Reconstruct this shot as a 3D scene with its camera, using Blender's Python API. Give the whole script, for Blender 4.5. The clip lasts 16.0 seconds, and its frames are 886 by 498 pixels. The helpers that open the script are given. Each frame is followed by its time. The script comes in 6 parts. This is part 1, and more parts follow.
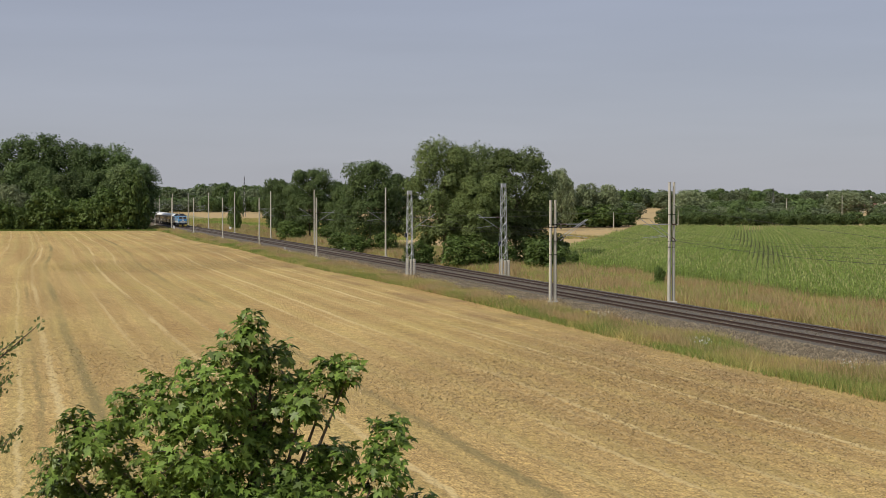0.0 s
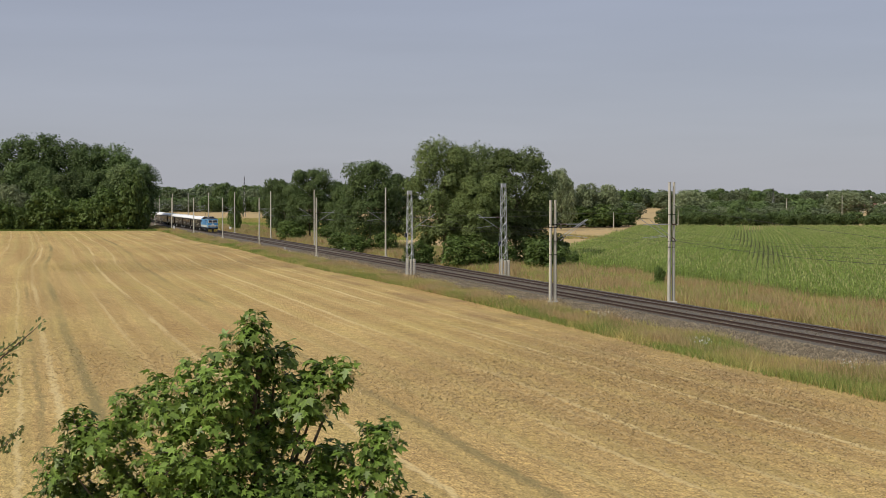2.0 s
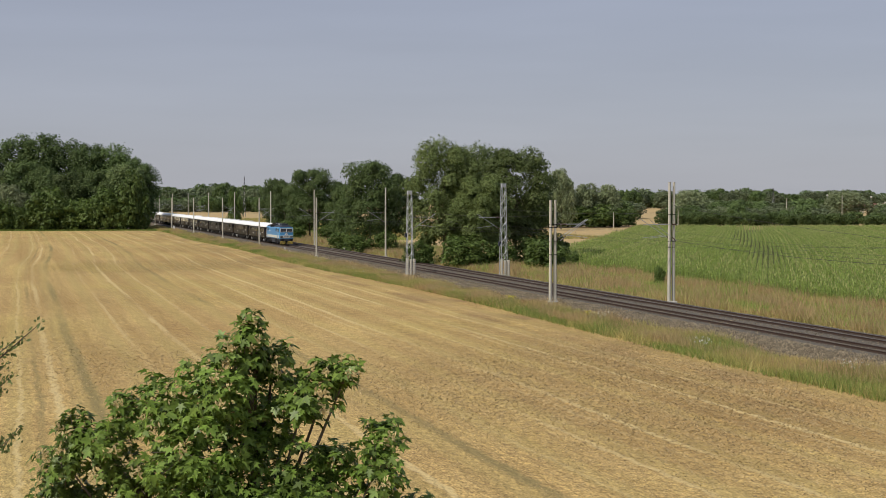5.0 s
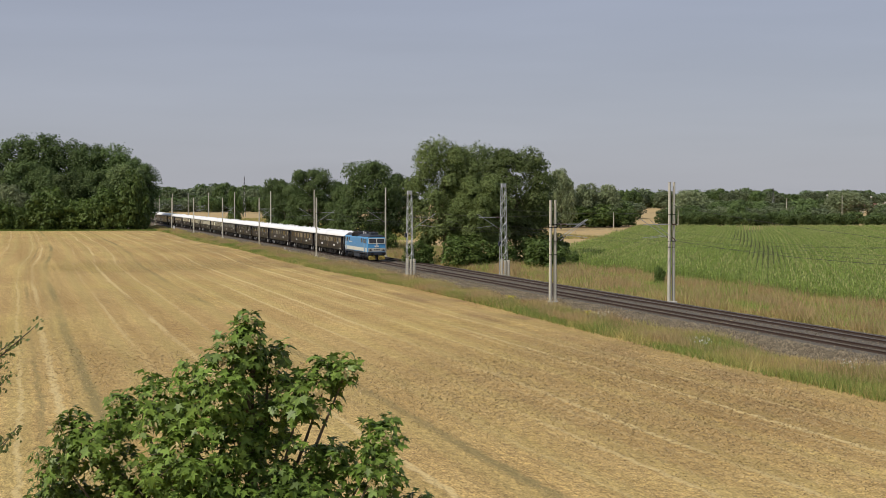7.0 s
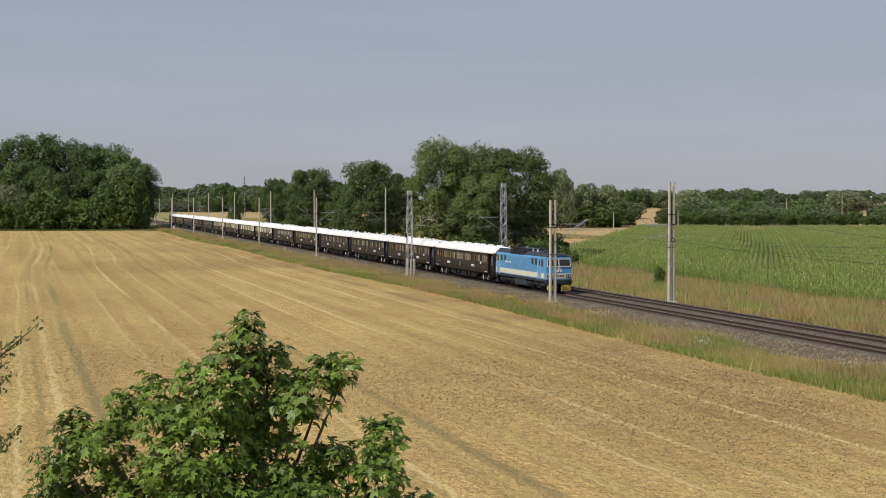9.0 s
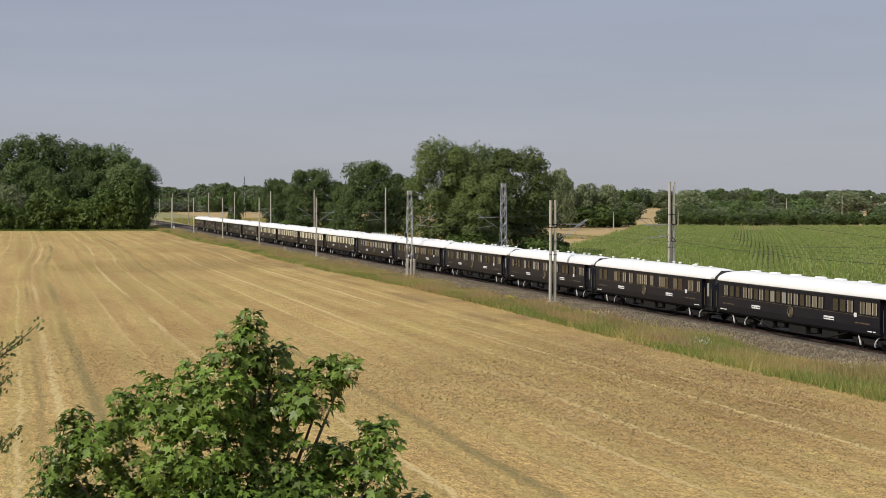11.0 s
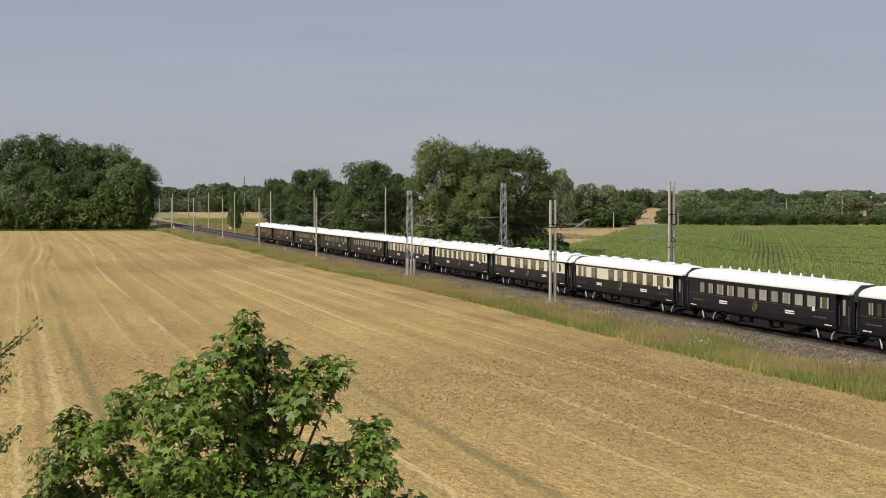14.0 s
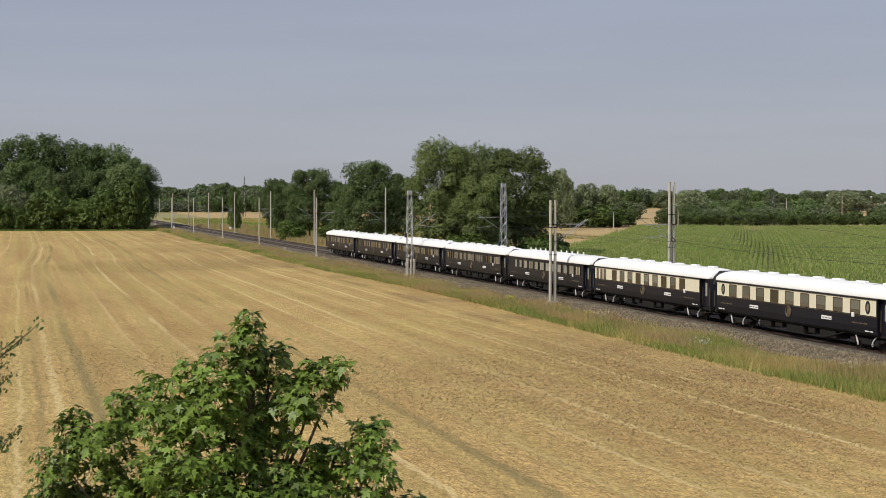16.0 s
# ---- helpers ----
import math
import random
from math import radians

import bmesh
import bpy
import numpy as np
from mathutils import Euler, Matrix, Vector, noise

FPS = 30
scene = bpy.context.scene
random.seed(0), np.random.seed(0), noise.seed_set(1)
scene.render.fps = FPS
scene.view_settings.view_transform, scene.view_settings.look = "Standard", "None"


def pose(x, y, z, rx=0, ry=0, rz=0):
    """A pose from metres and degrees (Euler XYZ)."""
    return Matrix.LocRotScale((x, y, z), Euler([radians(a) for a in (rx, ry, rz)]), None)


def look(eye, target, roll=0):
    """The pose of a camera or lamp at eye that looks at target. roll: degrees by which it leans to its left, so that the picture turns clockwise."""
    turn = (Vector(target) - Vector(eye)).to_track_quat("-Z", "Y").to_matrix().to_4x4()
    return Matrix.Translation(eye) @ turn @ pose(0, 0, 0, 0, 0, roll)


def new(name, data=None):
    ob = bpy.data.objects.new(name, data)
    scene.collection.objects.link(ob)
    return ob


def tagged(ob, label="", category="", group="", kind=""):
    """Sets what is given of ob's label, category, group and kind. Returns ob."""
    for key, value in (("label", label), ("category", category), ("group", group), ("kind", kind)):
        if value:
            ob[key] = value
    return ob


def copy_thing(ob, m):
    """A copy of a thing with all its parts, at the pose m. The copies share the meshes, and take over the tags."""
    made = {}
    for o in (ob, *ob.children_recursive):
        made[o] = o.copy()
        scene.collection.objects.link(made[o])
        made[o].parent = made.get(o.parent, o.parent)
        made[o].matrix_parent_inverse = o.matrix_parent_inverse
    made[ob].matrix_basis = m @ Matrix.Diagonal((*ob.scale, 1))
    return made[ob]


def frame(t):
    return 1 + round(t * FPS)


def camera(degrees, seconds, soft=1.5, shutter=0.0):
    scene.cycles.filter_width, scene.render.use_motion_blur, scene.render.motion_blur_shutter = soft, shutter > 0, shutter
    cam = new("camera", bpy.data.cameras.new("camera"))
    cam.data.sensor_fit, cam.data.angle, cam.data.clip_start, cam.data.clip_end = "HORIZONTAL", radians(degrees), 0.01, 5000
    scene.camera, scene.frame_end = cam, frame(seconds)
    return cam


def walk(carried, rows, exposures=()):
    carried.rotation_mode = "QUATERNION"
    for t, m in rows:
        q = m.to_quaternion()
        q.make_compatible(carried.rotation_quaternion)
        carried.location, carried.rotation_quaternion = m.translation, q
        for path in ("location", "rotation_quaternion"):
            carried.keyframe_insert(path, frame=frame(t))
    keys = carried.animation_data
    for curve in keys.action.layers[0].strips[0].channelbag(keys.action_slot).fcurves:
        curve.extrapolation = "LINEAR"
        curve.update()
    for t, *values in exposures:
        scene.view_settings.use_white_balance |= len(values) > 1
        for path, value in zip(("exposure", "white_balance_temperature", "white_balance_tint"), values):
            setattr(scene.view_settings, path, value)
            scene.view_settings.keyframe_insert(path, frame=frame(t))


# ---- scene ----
# ---- camera on a bridge parapet, at rest ----
cam = camera(35.18, 16.0, soft=0.75)
EYE = 9.52
CAM = pose(0, 0, EYE, 90 - 2.08, 0, 0)
walk(cam, [(0.0, CAM), (16.0, CAM)])

# ---- daylight: hazy summer sky and one sun, behind the camera to its left ----
SUN_AZ, SUN_EL = radians(233), radians(47)
world = bpy.data.worlds.new("sky")
scene.world = world
world.use_nodes = True
wt = world.node_tree
sky = wt.nodes.new("ShaderNodeTexSky")
sky.sky_type, sky.sun_disc = "NISHITA", False
sky.sun_elevation, sky.sun_rotation = SUN_EL, SUN_AZ
sky.air_density, sky.dust_density, sky.ozone_density, sky.altitude = 1.0, 1.0, 1.5, 200
# haze: the clear sky veiled by an even grey-blue, paler towards the horizon
geo = wt.nodes.new("ShaderNodeTexCoord")
sep = wt.nodes.new("ShaderNodeSeparateXYZ")
veil = wt.nodes.new("ShaderNodeValToRGB")
veil.color_ramp.elements[0].position, veil.color_ramp.elements[0].color = 0.0, (4.4, 4.5, 5.1, 1)
veil.color_ramp.elements[1].position, veil.color_ramp.elements[1].color = 0.22, (3.7, 4.1, 5.4, 1)
mix_sky = wt.nodes.new("ShaderNodeMix")
mix_sky.data_type = "RGBA"
mix_sky.inputs[0].default_value = 0.85
wt.links.new(geo.outputs["Generated"], sep.inputs[0])
wt.links.new(sep.outputs["Z"], veil.inputs["Fac"])
cl_map = wt.nodes.new("ShaderNodeMapping")
cl_map.inputs["Scale"].default_value = (1.6, 1.6, 14.0)
cl = wt.nodes.new("ShaderNodeTexNoise")
cl.inputs["Scale"].default_value, cl.inputs["Detail"].default_value = 2.2, 4
cl_amt = wt.nodes.new("ShaderNodeMapRange")
cl_amt.inputs["From Min"].default_value, cl_amt.inputs["From Max"].default_value = 0.35, 0.75
cl_amt.inputs["To Min"].default_value, cl_amt.inputs["To Max"].default_value = 0.98, 1.07
hazed = wt.nodes.new("ShaderNodeVectorMath")
hazed.operation = "SCALE"
wt.links.new(geo.outputs["Generated"], cl_map.inputs["Vector"])
wt.links.new(cl_map.outputs[0], cl.inputs["Vector"])
wt.links.new(cl.outputs["Fac"], cl_amt.inputs["Value"])
wt.links.new(veil.outputs["Color"], hazed.inputs[0])
wt.links.new(cl_amt.outputs[0], hazed.inputs["Scale"])
wt.links.new(sky.outputs[0], mix_sky.inputs[6])
wt.links.new(hazed.outputs[0], mix_sky.inputs[7])
wt.links.new(mix_sky.outputs[2], wt.nodes["Background"].inputs["Color"])
wt.nodes["Background"].inputs["Strength"].default_value = 0.09
sun = new("sun", bpy.data.lights.new("sun", "SUN"))
sun.data.energy, sun.data.angle, sun.data.color = 3.6, radians(0.6), (1.0, 0.94, 0.84)
SUN_DIR = Vector((math.sin(SUN_AZ) * math.cos(SUN_EL), math.cos(SUN_AZ) * math.cos(SUN_EL), math.sin(SUN_EL)))
sun.matrix_world = look(SUN_DIR * 400, (0, 0, 0))
scene.view_settings.exposure = 0.0

# ---- plan: the railway's own space: x along the train's way, y away from the camera, z above the rail ----
TH = radians(-16.893)
DIST = 52.1
ALONG = Vector((-math.sin(TH), -math.cos(TH), 0))
ACROSS = Vector((math.cos(TH), -math.sin(TH), 0))
RAIL = Matrix.Translation(ACROSS * DIST) @ pose(0, 0, 0, 0, 0, math.degrees(math.atan2(ALONG.y, ALONG.x)))


def on_rail(s, off, z=0.0, turn=0.0):
    """Pose of a thing s metres away along the line, off metres beyond the near track's middle."""
    return RAIL @ pose(-s, off, z, 0, 0, turn)


def rail_of(x, y):
    """s and off of a place in the world."""
    v = Vector((x, y, 0)) - ACROSS * DIST
    return -v.dot(ALONG), v.dot(ACROSS)


# ---- materials ----
def mat(name, color, rough=0.7, metal=0.0, second=None, scale=3.0, amount=0.5, bump=0.0, bump_scale=30.0,
        vary=0.0, island=False, spec=0.5, translucent=0.0, stretch=None, fine=None):
    """A node material: two-scale noise between two colours, bump, and a random shift per object or per island."""
    m = bpy.data.materials.new(name)
    m.use_nodes = True
    nt = m.node_tree
    n, l = nt.nodes, nt.links
    b = n["Principled BSDF"]
    b.inputs["Roughness"].default_value, b.inputs["Metallic"].default_value = rough, metal
    b.inputs["Specular IOR Level"].default_value = spec
    tc = n.new("ShaderNodeTexCoord")
    mp = n.new("ShaderNodeMapping")
    l.new(tc.outputs["Object"], mp.inputs["Vector"])
    if stretch:
        mp.inputs["Scale"].default_value = stretch
    big = n.new("ShaderNodeTexNoise")
    big.inputs["Scale"].default_value, big.inputs["Detail"].default_value = scale, 6
    l.new(mp.outputs[0], big.inputs["Vector"])
    ramp = n.new("ShaderNodeValToRGB")
    ramp.color_ramp.elements[0].position, ramp.color_ramp.elements[1].position = 0.5 - amount / 2, 0.5 + amount / 2
    second = second or tuple(c * 0.75 for c in color)
    ramp.color_ramp.elements[0].color, ramp.color_ramp.elements[1].color = (*color, 1), (*second, 1)
    l.new(big.outputs["Fac"], ramp.inputs["Fac"])
    col = ramp.outputs["Color"]
    if fine:
        sm = n.new("ShaderNodeTexNoise")
        sm.inputs["Scale"].default_value, sm.inputs["Detail"].default_value = fine[0], 4
        l.new(mp.outputs[0], sm.inputs["Vector"])
        mr = n.new("ShaderNodeMapRange")
        mr.inputs["From Min"].default_value, mr.inputs["From Max"].default_value = 0.3, 0.7
        mr.inputs["To Min"].default_value, mr.inputs["To Max"].default_value = 1 - fine[1], 1 + fine[1]
        l.new(sm.outputs["Fac"], mr.inputs["Value"])
        mx = n.new("ShaderNodeVectorMath")
        mx.operation = "SCALE"
        l.new(col, mx.inputs[0])
        l.new(mr.outputs[0], mx.inputs["Scale"])
        col = mx.outputs[0]
    if vary:
        src = n.new("ShaderNodeNewGeometry") if island else n.new("ShaderNodeObjectInfo")
        mr = n.new("ShaderNodeMapRange")
        mr.inputs["To Min"].default_value, mr.inputs["To Max"].default_value = 1 - vary, 1 + vary
        l.new(src.outputs["Random Per Island" if island else "Random"], mr.inputs["Value"])
        hs = n.new("ShaderNodeVectorMath")
        hs.operation = "SCALE"
        l.new(col, hs.inputs[0])
        l.new(mr.outputs[0], hs.inputs["Scale"])
        col = hs.outputs[0]
    if island and vary:
        oi = n.new("ShaderNodeObjectInfo")
        mr = n.new("ShaderNodeMapRange")
        mr.inputs["To Min"].default_value, mr.inputs["To Max"].default_value = 0.78, 1.22
        l.new(oi.outputs["Random"], mr.inputs["Value"])
        hs = n.new("ShaderNodeVectorMath")
        hs.operation = "SCALE"
        l.new(col, hs.inputs[0])
        l.new(mr.outputs[0], hs.inputs["Scale"])
        col = hs.outputs[0]
    l.new(col, b.inputs["Base Color"])
    if bump:
        bn = n.new("ShaderNodeTexNoise")
        bn.inputs["Scale"].default_value, bn.inputs["Detail"].default_value = bump_scale, 5
        l.new(mp.outputs[0], bn.inputs["Vector"])
        bp = n.new("ShaderNodeBump")
        bp.inputs["Strength"].default_value, bp.inputs["Distance"].default_value = bump, 0.05
        l.new(bn.outputs["Fac"], bp.inputs["Height"])
        l.new(bp.outputs[0], b.inputs["Normal"])
    if translucent:
        tr = n.new("ShaderNodeBsdfTranslucent")
        l.new(col, tr.inputs["Color"])
        ms = n.new("ShaderNodeMixShader")
        ms.inputs[0].default_value = translucent
        l.new(b.outputs[0], ms.inputs[1])
        l.new(tr.outputs[0], ms.inputs[2])
        l.new(ms.outputs[0], n["Material Output"].inputs["Surface"])
    return m


def leaf_mat(name, color, second, rough=0.55, trans=0.33, vary=0.35):
    return mat(name, color, rough, second=second, scale=0.25, amount=0.5, vary=vary, island=True, spec=0.2, translucent=trans)


M_STRAW = mat("straw_blades", (0.60, 0.46, 0.235), 0.8, second=(0.44, 0.32, 0.15), scale=0.15, vary=0.60, island=True, translucent=0.3)
M_GRASS = leaf_mat("verge_grass", (0.54, 0.43, 0.18), (0.33, 0.33, 0.10), 0.8, 0.4, 0.34)
M_GRASS_GREEN = leaf_mat("green_grass", (0.19, 0.29, 0.060), (0.32, 0.38, 0.10), 0.8, 0.4, 0.34)
M_GRASS_RED = leaf_mat("seeding_grass", (0.62, 0.41, 0.21), (0.58, 0.48, 0.24), 0.85, 0.4, 0.3)
M_CORN = leaf_mat("corn_leaves", (0.170, 0.240, 0.050), (0.262, 0.312, 0.088), 0.6, 0.3, 0.4)
M_TASSEL = leaf_mat("corn_tassels", (0.38, 0.39, 0.15), (0.30, 0.33, 0.11), 0.7, 0.2, 0.25)
M_OAK = leaf_mat("oak_leaves", (0.122, 0.162, 0.052), (0.168, 0.206, 0.068))
M_OAK_DARK = leaf_mat("alder_leaves", (0.086, 0.130, 0.042), (0.124, 0.165, 0.054))
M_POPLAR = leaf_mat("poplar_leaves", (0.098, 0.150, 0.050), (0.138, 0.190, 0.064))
M_BIRCH = leaf_mat("pale_poplar_leaves", (0.150, 0.200, 0.075), (0.190, 0.240, 0.095))
# far leaves: distance haze put into the base colour, paler and greyer
M_HAZY_FAR = leaf_mat("hazy_far_leaves", (0.150, 0.185, 0.095), (0.185, 0.220, 0.115))
M_WILLOW = leaf_mat("willow_leaves", (0.25, 0.28, 0.15), (0.18, 0.22, 0.105))
M_SHRUB = leaf_mat("shrub_leaves", (0.090, 0.140, 0.035), (0.135, 0.185, 0.046))
M_MAPLE = mat("maple_leaves", (0.106, 0.176, 0.028), 0.44, second=(0.178, 0.250, 0.045), scale=0.9, amount=0.5, vary=0.5, island=True, spec=0.28, translucent=0.30, fine=(40, 0.15))
M_SEED = leaf_mat("maple_keys", (0.62, 0.52, 0.26), (0.54, 0.42, 0.20))
M_BARK = mat("bark", (0.10, 0.075, 0.05), 0.9, second=(0.17, 0.14, 0.10), scale=6, bump=0.6, bump_scale=18, stretch=(1, 1, 0.25))
M_BALLAST = mat("ballast", (0.175, 0.145, 0.098), 0.95, second=(0.095, 0.076, 0.050), scale=7, amount=0.35, bump=1.0, bump_scale=9, fine=(10, 0.6), spec=0.1)
M_BALLAST_BROWN = mat("ballast_brown", (0.122, 0.104, 0.080), 0.95, second=(0.080, 0.068, 0.052), scale=9, amount=0.4, bump=1.0, bump_scale=14, fine=(12, 0.4))
M_STONE = mat("ballast_stones", (0.240, 0.200, 0.142), 0.95, second=(0.105, 0.084, 0.058), scale=2, vary=0.7, island=True, spec=0.1)
M_RAIL = mat("rail_rust", (0.075, 0.045, 0.03), 0.7, second=(0.05, 0.032, 0.024), scale=20, metal=0.3)
M_RAILTOP = mat("rail_head", (0.30, 0.28, 0.26), 0.40, metal=1.0, scale=6, second=(0.30, 0.28, 0.27))
M_SLEEPER = mat("sleeper_concrete", (0.155, 0.135, 0.108), 0.95, second=(0.10, 0.085, 0.066), scale=5, vary=0.2, bump=0.3)
M_CONCRETE = mat("pole_concrete", (0.58, 0.54, 0.45), 0.85, second=(0.46, 0.43, 0.35), scale=1.6, bump=0.25, bump_scale=25, stretch=(1, 1, 0.3), fine=(25, 0.12))
M_CONCRETE_PALE = mat("footing_concrete", (0.56, 0.54, 0.50), 0.9, second=(0.42, 0.40, 0.36), scale=4, bump=0.3)
M_GALV = mat("galvanised_steel", (0.46, 0.47, 0.48), 0.5, metal=0.35, second=(0.36, 0.37, 0.38), scale=4, fine=(40, 0.1))
M_DARKSTEEL = mat("dark_steel", (0.011, 0.0105, 0.0105), 0.7, metal=0.1, second=(0.022, 0.018, 0.015), scale=5, fine=(30, 0.3), spec=0.25)
M_WIRE = mat("copper_wire", (0.055, 0.05, 0.045), 0.6, metal=0.2, scale=8)
M_INSUL = mat("brown_insulator", (0.10, 0.045, 0.03), 0.25, scale=10)
M_NAVY = mat("navy_coach_paint", (0.0075, 0.0080, 0.0150), 0.34, second=(0.0105, 0.0110, 0.0180), scale=1.2, fine=(22, 0.12), spec=0.22)
M_CREAM = mat("cream_coach_paint", (0.74, 0.70, 0.53), 0.4, second=(0.69, 0.64, 0.47), scale=1.5, fine=(20, 0.05))
M_ROOFWHITE = mat("white_roof_paint", (0.86, 0.86, 0.84), 0.55, second=(0.80, 0.80, 0.78), scale=0.8, fine=(6, 0.04))
M_BRASS = mat("gold_lining", (0.13, 0.095, 0.048), 0.6, second=(0.09, 0.066, 0.035), scale=10)
M_PLATE = mat("white_plate", (0.78, 0.78, 0.76), 0.5, scale=8, second=(0.70, 0.70, 0.68))
M_BLACK = mat("black_rubber", (0.014, 0.014, 0.016), 0.75, scale=6, fine=(30, 0.3))
M_PALE = mat("pale_grey_castings", (0.66, 0.65, 0.63), 0.5, scale=8, second=(0.42, 0.40, 0.38), amount=0.6)
M_GLASS_DARK = mat("window_dark", (0.030, 0.028, 0.024), 0.06, scale=1.5, spec=0.8)
M_GLASS_TAN = mat("window_with_curtain", (0.155, 0.135, 0.095), 0.12, second=(0.10, 0.088, 0.06), scale=1.2, amount=0.9, spec=0.6, vary=0.4)
M_GLASS_PALE = mat("window_with_pale_blind", (0.29, 0.31, 0.28), 0.10, second=(0.21, 0.22, 0.20), scale=1.5, spec=0.6, vary=0.3)
M_GLASS_BROWN = mat("window_with_wood_panel", (0.105, 0.095, 0.072), 0.10, second=(0.075, 0.066, 0.050), scale=1.2, amount=0.9, spec=0.6, vary=0.4)
M_CURTAIN = mat("cream_curtains", (0.33, 0.29, 0.22), 0.8, second=(0.22, 0.19, 0.145), scale=5, stretch=(6, 1, 0.4), amount=0.6, vary=0.35)
M_BLIND = mat("olive_blinds", (0.155, 0.155, 0.120), 0.35, second=(0.125, 0.125, 0.095), scale=1.5, vary=0.3, spec=0.5)
M_WOOD = mat("varnished_window_frame", (0.11, 0.065, 0.035), 0.4, scale=6, vary=0.2)
M_BLUE = mat("light_blue_loco_paint", (0.080, 0.30, 0.57), 0.33, second=(0.068, 0.26, 0.50), scale=0.9, fine=(14, 0.06))
M_BAND = mat("cream_loco_band", (0.66, 0.66, 0.58), 0.4, second=(0.56, 0.55, 0.48), scale=2, fine=(14, 0.08))
M_LOCOGREY = mat("slate_grey_loco_paint", (0.036, 0.043, 0.058), 0.55, second=(0.028, 0.032, 0.042), scale=2, fine=(14, 0.15), spec=0.35)
M_YELLOW = mat("yellow_warning_paint", (0.50, 0.38, 0.06), 0.6, second=(0.12, 0.09, 0.04), scale=7, amount=0.25)
M_LAMP = mat("headlamp_glass", (0.7, 0.7, 0.66), 0.1, scale=4)
M_ROOFTILE = mat("red_roof_tiles", (0.27, 0.12, 0.085), 0.85, second=(0.20, 0.09, 0.07), scale=2, bump=0.4, bump_scale=8)
M_RENDER = mat("house_render", (0.62, 0.58, 0.50), 0.9, scale=0.6, second=(0.52, 0.48, 0.42))
M_WHITEFLOWER = mat("white_flowers", (0.72, 0.72, 0.64), 0.8, scale=4, vary=0.2, island=True)
M_YELLOWFLOWER = mat("yellow_flowers", (0.52, 0.46, 0.05), 0.8, scale=4, vary=0.25, island=True)


def field_material():
    """Mown stubble: swaths along the railway, pale straw lines, wheel tracks, patches and fine straw relief."""
    m = bpy.data.materials.new("mown_stubble")
    m.use_nodes = True
    n, l = m.node_tree.nodes, m.node_tree.links
    b = n["Principled BSDF"]
    b.inputs["Roughness"].default_value, b.inputs["Specular IOR Level"].default_value = 0.95, 0.2
    tc = n.new("ShaderNodeTexCoord")

    def noise_tex(scale, stretch, detail=5, rot=0.0):
        mp = n.new("ShaderNodeMapping")
        mp.inputs["Scale"].default_value, mp.inputs["Rotation"].default_value = stretch, (0, 0, rot)
        l.new(tc.outputs["Object"], mp.inputs["Vector"])
        t = n.new("ShaderNodeTexNoise")
        t.inputs["Scale"].default_value, t.inputs["Detail"].default_value = scale, detail
        l.new(mp.outputs[0], t.inputs["Vector"])
        return t.outputs["Fac"]

    def ramp(fac, *stops):
        r = n.new("ShaderNodeValToRGB")
        while len(r.color_ramp.elements) < len(stops):
            r.color_ramp.elements.new(0.5)
        for e, (p, c) in zip(r.color_ramp.elements, stops):
            e.position, e.color = p, (*c, 1)
        l.new(fac, r.inputs["Fac"])
        return r.outputs["Color"]

    def mix(fac, a, c, kind="MIX"):
        x = n.new("ShaderNodeMix")
        x.data_type, x.blend_type = "RGBA", kind
        if isinstance(fac, float):
            x.inputs[0].default_value = fac
        else:
            l.new(fac, x.inputs[0])
        l.new(a, x.inputs[6])
        l.new(c, x.inputs[7])
        return x.outputs[2]

    base = ramp(noise_tex(0.035, (0.6, 1, 1)), (0.3, (0.410, 0.275, 0.110)), (0.5, (0.458, 0.325, 0.133)), (0.72, (0.422, 0.318, 0.109)))
    swath = ramp(noise_tex(0.6, (0.012, 1, 1), 4), (0.38, (0.88, 0.86, 0.82)), (0.54, (1.0, 1.0, 1.0)), (0.66, (1.08, 1.08, 1.04)))
    col = mix(1.0, base, swath, "MULTIPLY")
    patch = ramp(noise_tex(0.22, (0.35, 1, 1), 6), (0.32, (0.84, 0.80, 0.76)), (0.55, (1, 1, 1)), (0.75, (1.04, 1.07, 0.97)))
    col = mix(0.8, col, patch, "MULTIPLY")
    straw = ramp(noise_tex(13.0, (0.5, 1, 1), 8), (0.34, (0.52, 0.49, 0.45)), (0.5, (1, 1, 1)), (0.68, (1.48, 1.44, 1.34)))
    col = mix(0.9, col, straw, "MULTIPLY")
    grit = ramp(noise_tex(2.2, (0.8, 1, 1), 8), (0.34, (0.78, 0.76, 0.72)), (0.5, (1, 1, 1)), (0.66, (1.18, 1.17, 1.12)))
    col = mix(0.8, col, grit, "MULTIPLY")
    # dark clods and bare specks between the straw
    earth = n.new("ShaderNodeRGB")
    earth.outputs[0].default_value = (0.20, 0.120, 0.060, 1)
    clod = ramp(noise_tex(2.6, (0.55, 1.2, 1), 7), (0.57, (0, 0, 0)), (0.68, (1, 1, 1)))
    sparse = ramp(noise_tex(0.09, (0.5, 1, 1), 4), (0.40, (0.25, 0.25, 0.25)), (0.62, (1, 1, 1)))
    sp = n.new("ShaderNodeSeparateXYZ")
    l.new(tc.outputs["Object"], sp.inputs[0])

    def math_node(op, a, c):
        q = n.new("ShaderNodeMath")
        q.operation = op
        for i, v in enumerate((a, c)):
            if isinstance(v, (int, float)):
                q.inputs[i].default_value = v
            else:
                l.new(v, q.inputs[i])
        return q.outputs[0]

